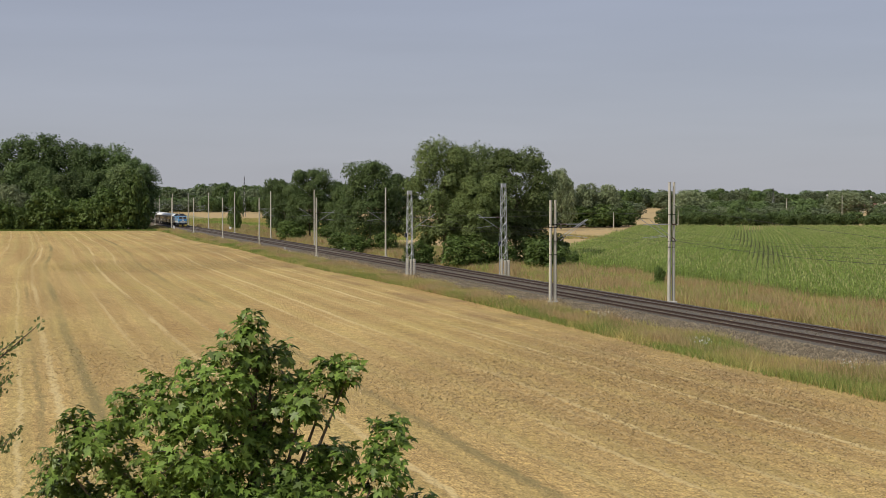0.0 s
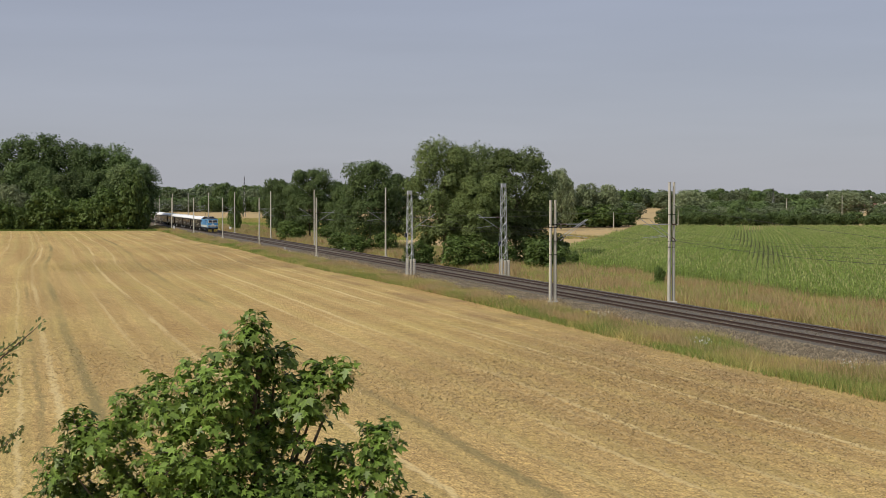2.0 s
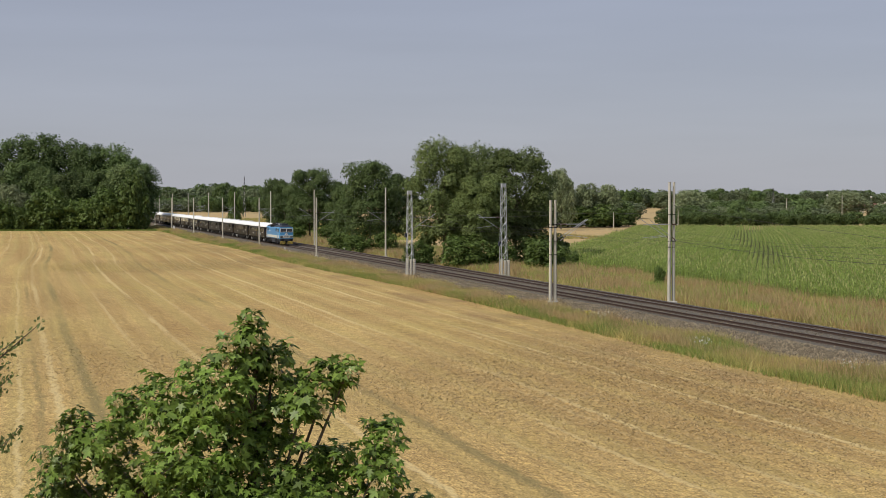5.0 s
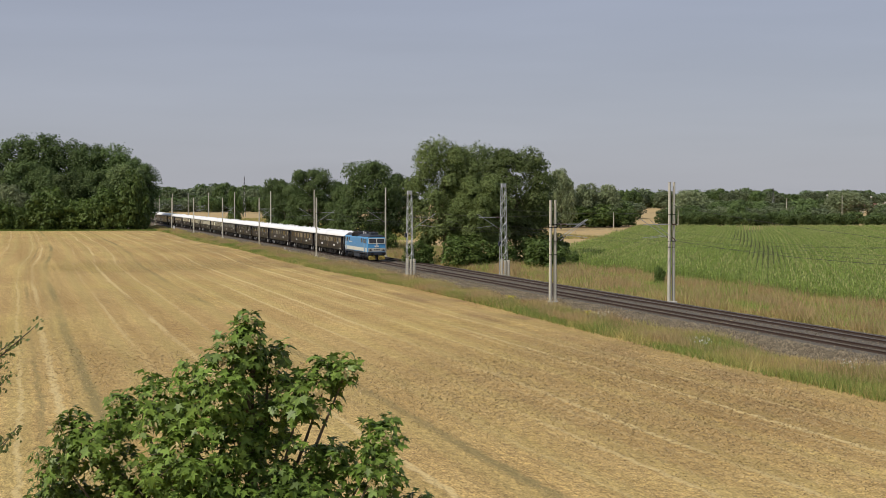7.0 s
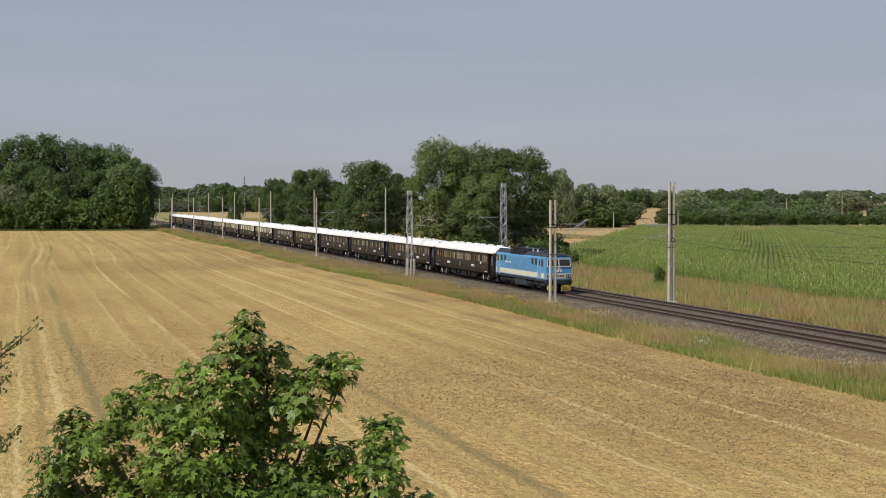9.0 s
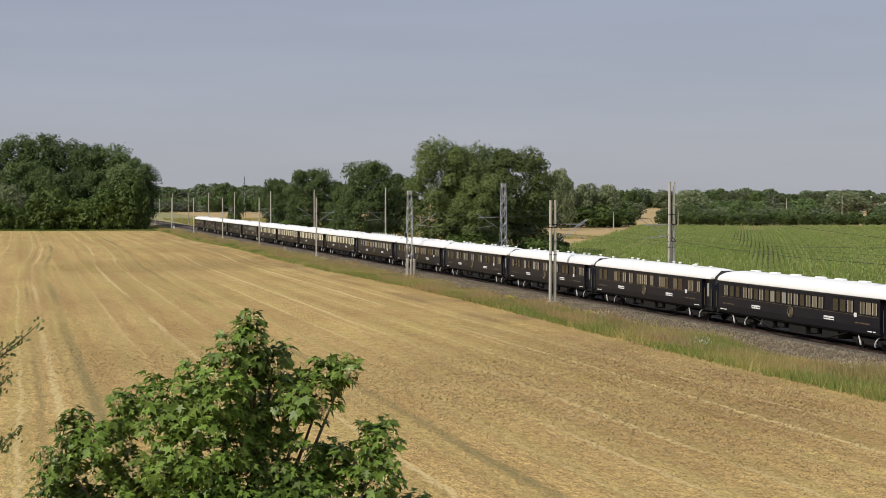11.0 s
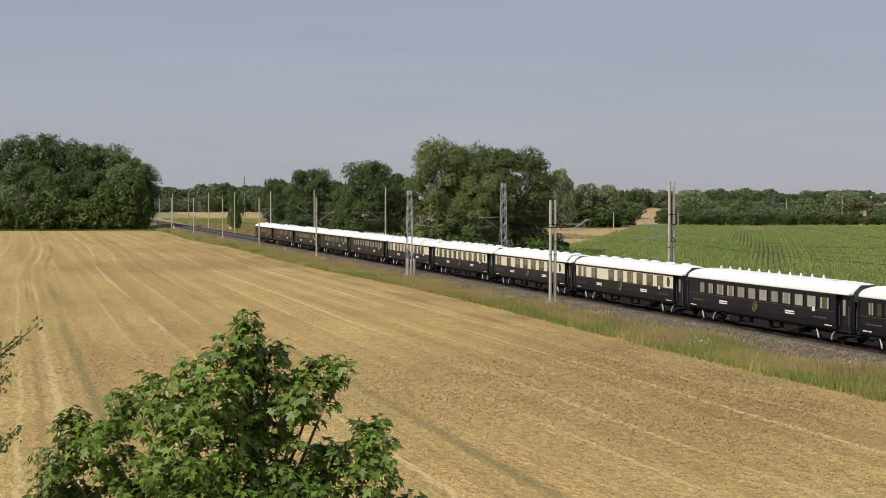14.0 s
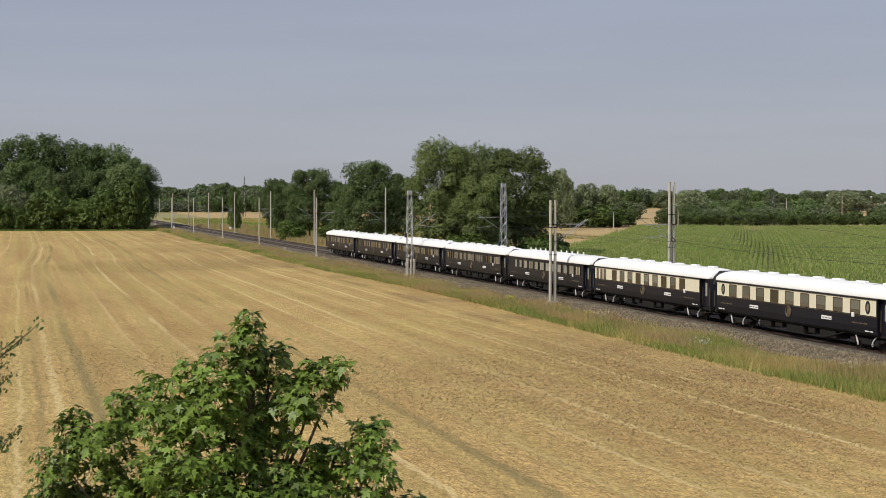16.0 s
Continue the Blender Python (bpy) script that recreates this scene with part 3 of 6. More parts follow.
def make_wires():
    for side, places, off in (("near", NEAR, 0.0), ("far", FAR, 4.05)):
        stops = [-50, 5] + places
        contact, carrier = [], []
        for i, (a, b) in enumerate(zip(stops, stops[1:])):
            for k in range(9):
                u = k / 9
                zig = 0.22 * (1 - 2 * u) * (1 if i % 2 else -1)
                contact.append((-(a + (b - a) * u), off + zig, 5.62))
                carrier.append((-(a + (b - a) * u), off + zig * 0.6, 7.0 - 4 * u * (1 - u) * 1.0))
        wire("contact_wire", contact, 0.008, "thin dark copper contact wire over the track")
        carrier_ob = wire("carrier_wire", carrier, 0.008, "sagging dark carrier cable above the contact wire")
        bm = bmesh.new()
        for (x, y, z), (_, y2, z2) in zip(carrier[::2], contact[::2]):
            rod(bm, (x, y, z), (x, y2, z2), 0.005, n=3)
        part("dropper", bm, M_WIRE, carrier_ob)
    # anchored tails of the overlap, from the twin masts to the next masts towards the camera
    wire("anchor_wire", [(-120.9 + 58 * k / 10, 7.3 - 0.35 * k, 8.9 - 0.26 * k - 0.02 * k * (10 - k)) for k in range(11)], 0.014, "slanting dark anchor cable between masts")
    wire("anchor_wire", [(-120.9 + 60 * k / 10, 7.1 - 0.2 * k, 5.6 - 0.03 * k * (10 - k)) for k in range(11)], 0.016, "slack dark feeder cable between masts")
    wire("anchor_wire", [(-169.1 + 48 * k / 10, 7.3, 8.2 - 0.015 * k * (10 - k)) for k in range(11)], 0.012, "taut dark cable between masts")
    wire("anchor_wire", [(-175.7 + 51 * k / 10, -3.2, 7.9 - 0.015 * k * (10 - k)) for k in range(11)], 0.012, "taut dark cable between masts")


make_wires()


# ---- train ----
def roof_section(x, half, eave, top, k):
    """Arched roof outline at x; k from 0 to 1 is how full the arch is."""
    pts = []
    n = 14
    for i in range(n + 1):
        a = math.pi * i / n
        c, s_ = math.cos(a), math.sin(a)
        y = half * math.copysign(abs(c) ** 0.75, c)
        pts.append((x, y, eave + (top - eave) * k * s_ ** 0.85))
    return pts + [(x, -half, eave - 0.05), (x, half, eave - 0.05)]


COACH_L = 23.46


def bogie(parent, x, wheel_r=0.47):
    b = part("bogie", box(bmesh.new(), x - 1.75, x + 1.75, -1.05, 1.05, 0.52, 0.74, 0.05), M_DARKSTEEL, parent)
    for dx in (-1.27, 1.27):
        for y in (-0.79, 0.66):
            w = part("wheel", rod(bmesh.new(), (x + dx, y, wheel_r), (x + dx, y + 0.13, wheel_r), wheel_r, wheel_r, 20), M_DARKSTEEL, b)
        part("axle", rod(bmesh.new(), (x + dx, -0.95, wheel_r), (x + dx, 0.95, wheel_r), 0.08, n=8), M_DARKSTEEL, b)
        g = math.copysign(1, dx)
        for y in (-1.08, 1.08):
            bm = box(bmesh.new(), x + dx - 0.16, x + dx + 0.16, y - 0.13, y + 0.13, wheel_r - 0.17, wheel_r + 0.17, 0.04)
            part("axle_box", bm, M_DARKSTEEL, b)
            bm = tube(bmesh.new(), [(x + g * 1.18, y, 0.86), (x + g * 1.06, y * 1.06, 0.80), (x + g * 0.90, y * 1.10, 0.62), (x + g * 0.80, y * 1.10, 0.40), (x + g * 0.78, y * 1.08, 0.24)], [0.025, 0.040, 0.050, 0.070, 0.05], 6)
            part("brake_hanger", bm, M_PALE, b, "pale grey slanted brake hanger")
    for y in (-1.02, 1.02):
        part("side_frame", box(bmesh.new(), x - 1.8, x + 1.8, y - 0.07, y + 0.07, 0.48, 0.68, 0.02), M_DARKSTEEL, b)
        part("leaf_spring", box(bmesh.new(), x - 0.55, x + 0.55, y - 0.11, y + 0.11, 0.28, 0.5, 0.05), M_DARKSTEEL, b)


def buffers_of(parent, x, y=0.87, z=1.05):
    g = math.copysign(1, x)
    for yy in (-y, y):
        bm = rod(bmesh.new(), (x - g * 0.55, yy, z), (x - g * 0.06, yy, z), 0.10, 0.09, 10)
        rod(bm, (x - g * 0.06, yy, z), (x, yy, z), 0.24, 0.25, 14)
        part("buffer", bm, M_DARKSTEEL, parent)


def bars(parent, x, z, widths, y, material, h=0.10):
    """Small writing that cannot be read, as plain bars."""
    bm = bmesh.new()
    for w in widths:
        box(bm, x, x + w, y - 0.004, y + 0.004, z, z + h)
        x += w + 0.09
    part("lettering", bm, material, parent)


def coach_window(parent, x, w, z0, z1, glass, frame_mat, side):
    y = side * 1.445
    bm = bmesh.new()
    t = 0.05
    for x0, x1, za, zb in ((x - w / 2 - t, x - w / 2, z0 - t, z1 + t), (x + w / 2, x + w / 2 + t, z0 - t, z1 + t), (x - w / 2, x + w / 2, z1, z1 + t), (x - w / 2, x + w / 2, z0 - t, z0)):
        box(bm, x0, x1, min(y, y + side * 0.035), max(y, y + side * 0.035), za, zb)
    win = part("window", bm, frame_mat, parent)
    bm = box(bmesh.new(), x - w / 2, x + w / 2, y - 0.022, y + 0.022, z0, z1)
    part("pane", bm, glass, win)
    yo = y + side * 0.026
    bm = bmesh.new()
    if glass is M_GLASS_BROWN and w > 0.8:
        box(bm, x - w / 2 + 0.03, x + w / 2 - 0.03, min(y, yo), max(y, yo), z0 + (z1 - z0) * 0.30, z1 - 0.02)
        part("blind", bm, M_BLIND, win, "olive-grey roller blind")
    elif glass is not M_GLASS_DARK:
        for a, b in ((0.0, 0.22), (0.78, 1.0)):
            box(bm, x - w / 2 + a * w, x - w / 2 + b * w, min(y, yo), max(y, yo), z0, z1)
        part("curtains", bm, M_CURTAIN, win, "pair of cream curtains")


def coach(label, windows, cream=False, ovals=(), vents="round", glasses=None, frame_mat=None, line=True, seed=0):
    """A riveted steel coach: body, arched white roof, windows, crest, boards, underframe, two bogies, bellows."""
    rnd = random.Random(seed)
    c = thing("railway_carriage", label, "railway carriage", "train carriages")
    H, HR = 10.95, 9.78
    sec = [(-1.40, 1.05), (1.40, 1.05), (1.445, 1.5), (1.445, 3.32), (-1.445, 3.32), (-1.445, 1.5)]
    bm = sweep(bmesh.new(), [[(x, y * k, z) for y, z in sec] for x, k in ((-H, 0.985), (-H + 0.06, 1), (HR - 0.06, 1), (HR, 0.985))])
    part("body", bm, M_NAVY, c, "glossy dark navy steel body")
    for g in (-1, 1):
        x0, x1 = (-11.3, -10.9) if g < 0 else (9.7, 11.3)
        v = part("vestibule", box(bmesh.new(), x0, x1, -1.16, 1.16, 1.05, 3.34, 0.03), M_NAVY, c)
        for y in ((-1.16, 1.16) if g > 0 else ()):
            s_ = math.copysign(1, y)
            part("entrance_door", box(bmesh.new(), 9.98, 10.78, min(y, y + s_ * 0.03), max(y, y + s_ * 0.03), 1.15, 3.16, 0.01), M_NAVY, v)
            part("door_pane", box(bmesh.new(), 10.22, 10.52, min(y, y + s_ * 0.037), max(y, y + s_ * 0.037), 1.95, 2.98), M_GLASS_PALE, v)
            for xr in (9.88, 10.92):
                part("grab_rail", rod(bmesh.new(), (xr, y + s_ * 0.07, 1.25), (xr, y + s_ * 0.07, 2.6), 0.024, n=6), M_BRASS, v)
            part("door_step", box(bmesh.new(), 10.0, 10.8, min(y, y + s_ * 0.22), max(y, y + s_ * 0.22), 0.66, 0.71), M_DARKSTEEL, v)
    half, eave, top = 1.50, 3.36, 4.08
    st = [(-11.22, 0.60, 0.93), (-11.05, 0.74, 0.97), (-10.7, 0.88, 1), (-10.0, 0.97, 1), (-9.2, 1.0, 1)]
    st = st + [(-x, k, w) for x, k, w in reversed(st)]
    bm = sweep(bmesh.new(), [roof_section(x, half * w, eave, top, k) for x, k, w in st])
    roof = part("roof", bm, M_ROOFWHITE, c, "white-painted arched roof", smooth=True)
    for side in (-1, 1):
        part("gutter", box(bmesh.new(), -10.95, 9.85, side * 1.475 - 0.035, side * 1.475 + 0.035, 3.20, 3.31, 0.01), M_BLACK, c)
    # roof fittings
    if vents == "round":
        for x in (-9.4, -7.0, -5.8, -2.9, -1.7, 1.2, 2.4, 5.3, 6.5, 9.3):
            for y in ((-0.42,) if rnd.random() < 0.3 else (0.40,)):
                bm = rod(bmesh.new(), (x, y, 3.98), (x, y, 4.17), 0.10, 0.10, 10)
                rod(bm, (x, y, 4.17), (x, y, 4.24), 0.17, 0.12, 10)
                part("roof_vent", bm, M_ROOFWHITE, roof)
    elif vents == "tall":
        for k in range(11):
            x = -9.0 + k * 1.45
            bm = rod(bmesh.new(), (x, 0.35, 3.98), (x, 0.35, 4.30), 0.13, 0.04, 8)
            rod(bm, (x, 0.35, 4.02), (x, 0.35, 4.10), 0.18, 0.16, 8)
            part("roof_vent", bm, M_ROOFWHITE, roof)
    else:
        for x in (-8.6, -5.8, -3.0, 0.2, 2.6, 5.4, 8.4):
            part("roof_vent", box(bmesh.new(), x - 0.5, x + 0.5, 0.18, 0.62, 3.97, 4.16, 0.06), M_ROOFWHITE, roof)
    for x in (-8.3, 8.0):
        part("roof_strap", tube(bmesh.new(), [(x, y, eave + (top - eave) * (1 - abs(y / 1.5) ** 2.4) ** 0.5 + 0.015) for y in (-1.45, -1.3, -1.0, -0.5, 0, 0.5, 1.0, 1.3, 1.45)], [0.02] * 9, 5), M_PALE, roof)
    # sides
    picked = []
    for side in (-1, 1):
        y = side * 1.445
        if cream:
            box_ = box(bmesh.new(), -10.85, 9.68, min(y, y + side * 0.012), max(y, y + side * 0.012), 2.20, 3.19)
            part("cream_band", box_, M_CREAM, c, "cream window band")
        zl = 2.13
        part("lining", box(bmesh.new(), -10.9, 9.74, min(y, y + side * 0.014), max(y, y + side * 0.014), zl, zl + 0.022), M_BRASS, c, "thin gold line")
        for i, (x, w) in enumerate(windows):
            if side < 0:
                picked.append(rnd.choice(glasses or [M_GLASS_DARK]))
            g = picked[i]
            coach_window(c, x, w, 2.26, 3.08 if cream else 3.02, g, frame_mat or M_NAVY, side)
        for x in ovals:
            bm = bmesh.new()
            bmesh.ops.create_cone(bm, cap_ends=True, segments=24, radius1=1, radius2=1, depth=0.05, matrix=Matrix.Translation((x, y, 2.70)) @ Matrix.Diagonal((0.27, 1, 0.42, 1)) @ pose(0, 0, 0, 90, 0, 0))
            o = part("oval_window", bm, M_BLACK, c)
            bm = bmesh.new()
            bmesh.ops.create_cone(bm, cap_ends=True, segments=24, radius1=1, radius2=1, depth=0.06, matrix=Matrix.Translation((x, y, 2.70)) @ Matrix.Diagonal((0.13, 1, 0.25, 1)) @ pose(0, 0, 0, 90, 0, 0))
            part("pane", bm, M_GLASS_TAN, o)
        # crest, destination boards, small writing
        bm = bmesh.new()
        for k in range(18):
            a, b2 = k * math.tau / 18, (k + 1) * math.tau / 18
            rod(bm, (-0.6 + 0.34 * math.cos(a), y + side * 0.015, 1.72 + 0.33 * math.sin(a)), (-0.6 + 0.34 * math.cos(b2), y + side * 0.015, 1.72 + 0.33 * math.sin(b2)), 0.05, n=5)
        ball(bm, (-0.6, y, 1.72), 0.2, 1, 0.12, 1.1)
        for a in (0.8, 2.3, 4.0, 5.5):
            ball(bm, (-0.6 + 0.26 * math.cos(a), y, 1.72 + 0.24 * math.sin(a)), 0.08, 1, 0.3, 1, 1)
        part("crest", bm, M_BRASS, c, "round brass crest")
        for x in (-5.3, 4.15):
            b = part("destination_board", box(bmesh.new(), x - 0.60, x + 0.60, min(y, y + side * 0.03), max(y, y + side * 0.03), 1.58, 1.83, 0.01), M_PLATE, c, "white enamel board")
            bars(b, x - 0.52, 1.675, (0.3, 0.22, 0.4), y + side * 0.032, M_DARKSTEEL, 0.05)
        bars(c, -10.2, 1.62, (0.35, 0.2, 0.5, 0.3), y + side * 0.004, M_BRASS, 0.08)
        bars(c, 7.1, 1.62, (0.4, 0.15, 0.35, 0.45), y + side * 0.004, M_BRASS, 0.08)
        bars(c, -10.6, 1.18, (0.5, 0.35), y + side * 0.006, M_PLATE, 0.07)
        bars(c, 8.5, 1.18, (0.5, 0.3), y + side * 0.006, M_PLATE, 0.07)
        part("tail_lamp_bracket", box(bmesh.new(), 7.05, 7.35, min(y, y + side * 0.06), max(y, y + side * 0.06), 2.0, 2.28, 0.02), M_PLATE, c)
    # ends: door, hand rails, bellows
    for g in (-1, 1):
        x = g * 11.3
        bm = sweep(bmesh.new(), [[(xx, yy, zz) for yy, zz in ((-0.62, 1.15), (0.62, 1.15), (0.66, 3.0), (0.45, 3.42), (-0.45, 3.42), (-0.66, 3.0))] for xx in (x - g * 0.02, x + g * 0.42)])
        part("bellows", bm, M_BLACK, c, "black rubber gangway bellows")
        part("bellows_hood", sweep(bmesh.new(), [[(xx, yy * sc, 3.0 + (zz - 3.0) * sc) for yy, zz in ((-1.12, 2.9), (1.12, 2.9), (1.0, 3.5), (0.5, 3.92), (-0.5, 3.92), (-1.0, 3.5))] for xx, sc in ((x - g * 0.1, 1.03), (x + g * 0.2, 1.0), (x + g * 0.41, 0.98))]), M_BLACK, c)
        for yy in (-1.2, 1.2):
            part("end_door", box(bmesh.new(), min(x, x + g * 0.03), max(x, x + g * 0.03), yy - 0.2, yy + 0.2, 1.15, 3.1, 0.01), M_LOCOGREY, c)
            part("hand_rail", rod(bmesh.new(), (x + g * 0.06, yy * 1.16, 1.3), (x + g * 0.06, yy * 1.16, 2.5), 0.022, n=6), M_BRASS, c)
            part("step", box(bmesh.new(), x - g * 0.1 - 0.3, x - g * 0.1 + 0.3, yy - 0.25, yy + 0.25, 0.72, 0.77), M_DARKSTEEL, c)
        buffers_of(c, g * COACH_L / 2)
        part("coupling", rod(bmesh.new(), (g * 11.2, 0, 1.0), (g * COACH_L / 2, 0, 0.95), 0.07, n=6), M_DARKSTEEL, c)
        part("headstock", box(bmesh.new(), min(x - g * 0.2, x + g * 0.08), max(x - g * 0.2, x + g * 0.08), -1.35, 1.35, 0.85, 1.12, 0.02), M_DARKSTEEL, c)
    # under the floor
    part("underframe", box(bmesh.new(), -11.0, 11.0, -1.15, 1.15, 0.86, 1.06, 0.02), M_DARKSTEEL, c)
    for x0, x1, z0 in ((-4.9, -3.4, 0.38), (-2.8, -1.9, 0.5), (-1.3, 0.9, 0.30), (1.5, 2.3, 0.45), (2.9, 4.8, 0.34)):
        part("equipment_box", box(bmesh.new(), x0, x1, -1.2, 1.2, z0, 0.87, 0.05), M_DARKSTEEL, c)
    part("air_tank", rod(bmesh.new(), (-5.3, -0.9, 0.62), (-3.9, -0.9, 0.62), 0.22, n=12), M_PALE, c)
    part("truss_rod", tube(bmesh.new(), [(-6.2, -1.22, 0.95), (-3.5, -1.22, 0.34), (3.5, -1.22, 0.34), (6.2, -1.22, 0.95)], [0.04] * 4, 6), M_DARKSTEEL, c)
    bogie(c, -8.15)
    bogie(c, 8.15)
    return c


def make_coaches():
    """Types: sleeping cars with many narrow windows, saloon cars with wide windows in a cream band, dark saloon cars."""
    tan, dark, brown, pale = M_GLASS_TAN, M_GLASS_DARK, M_GLASS_BROWN, M_GLASS_PALE
    sleeper = [(-9.83, 0.46), (-8.74, 0.58), (-6.48, 0.52), (-5.84, 0.52), (-4.63, 0.6), (-3.27, 0.7), (-1.76, 0.54), (-1.1, 0.54), (-0.34, 0.54), (0.92, 0.55), (2.55, 0.44), (3.13, 0.44), (3.72, 0.44), (5.25, 0.52), (6.13, 0.64), (7.98, 0.85), (9.3, 0.44)]
    sleeper_b = [(-9.8, 0.48), (-8.85, 0.58), (-8.1, 0.58), (-6.2, 0.74), (-5.1, 0.72), (-3.45, 0.68), (-2.45, 0.68), (-0.65, 0.48), (0.0, 0.48), (1.87, 0.72), (2.78, 0.72), (4.5, 0.7), (5.4, 0.7), (7.3, 0.48), (8.75, 0.52), (9.38, 0.5)]
    saloon = [(-8.4 + k * 1.98, 1.0) for k in range(9)]
    kitchen = [(-9.87, 0.6), (-8.68, 0.55), (-6.79, 0.5), (-6.16, 0.5)] + [(-2.61 + 1.99 * k, 1.08) for k in range(6)]
    kitchen_b = [(-10.03, 0.5), (-9.2, 0.5), (-6.68, 0.52), (-6.08, 0.52)] + [(-3.65 + 2.36 * k, 1.26) for k in range(5)]
    saloon_b = [(-10.2, 0.4), (-9.4, 0.4), (-8.6, 0.45)] + [(-6.5 + 1.66 * k, 0.88) for k in range(9)]
    diner = [(-8.65, 0.72), (-7.28, 0.72)] + [(-5.77 + 1.585 * k, 1.02) for k in range(10)]
    many = [(-9.72, 0.5), (-8.83, 0.54), (-7.97, 0.54)] + [(-6.87 + 0.775 * k, 0.56) for k in range(14)] + [(4.9, 0.64), (5.75, 0.64), (6.58, 0.64), (7.94, 0.52), (8.6, 0.52), (9.26, 0.52)]
    protos = {
        "sleeper": coach("dark navy vintage sleeping carriage, white roof, small curtained windows", sleeper, glasses=[tan, brown, brown, dark], frame_mat=M_WOOD, seed=1),
        "sleeper_b": coach("dark navy vintage sleeping carriage, white roof, paired narrow windows", sleeper_b, glasses=[brown, brown, pale, dark], frame_mat=M_NAVY, seed=2),
        "many": coach("dark navy vintage carriage, white roof, close row of windows", many, glasses=[pale, tan, brown, brown, dark], frame_mat=M_NAVY, seed=3, vents="box"),
        "diner": coach("dark navy vintage dining carriage, white roof with tall vents, pale blinds", diner, glasses=[pale, pale, tan], frame_mat=M_NAVY, vents="tall", seed=4),
        "saloon": coach("navy and cream vintage saloon carriage with oval end windows", saloon, cream=True, ovals=(-9.9, 8.8), glasses=[brown, brown, brown, dark], frame_mat=M_WOOD, vents="box", seed=5),
        "saloon_b": coach("navy and cream vintage dining carriage, close row of windows", saloon_b, cream=True, glasses=[brown, brown, dark], frame_mat=M_WOOD, vents="box", seed=7),
        "kitchen": coach("navy and cream vintage dining carriage, white roof, wide windows", kitchen, cream=True, ovals=(8.85,), glasses=[brown, brown, brown, tan], frame_mat=M_WOOD, vents="box", seed=6),
        "kitchen_b": coach("navy and cream vintage dining carriage, white roof, broad windows", kitchen_b, cream=True, ovals=(8.45,), glasses=[brown, brown, brown, dark], frame_mat=M_WOOD, vents="box", seed=8),
    }
    order = ["sleeper", "sleeper", "many", "many", "diner", "saloon_b", "saloon", "kitchen_b", "kitchen", "diner", "many", "sleeper_b", "sleeper_b", "sleeper", "many"]
    used, out = set(), []
    for kind in order:
        src = protos[kind]
        out.append(src if kind not in used else copy_thing(src, Matrix()))
        used.add(kind)
    return out


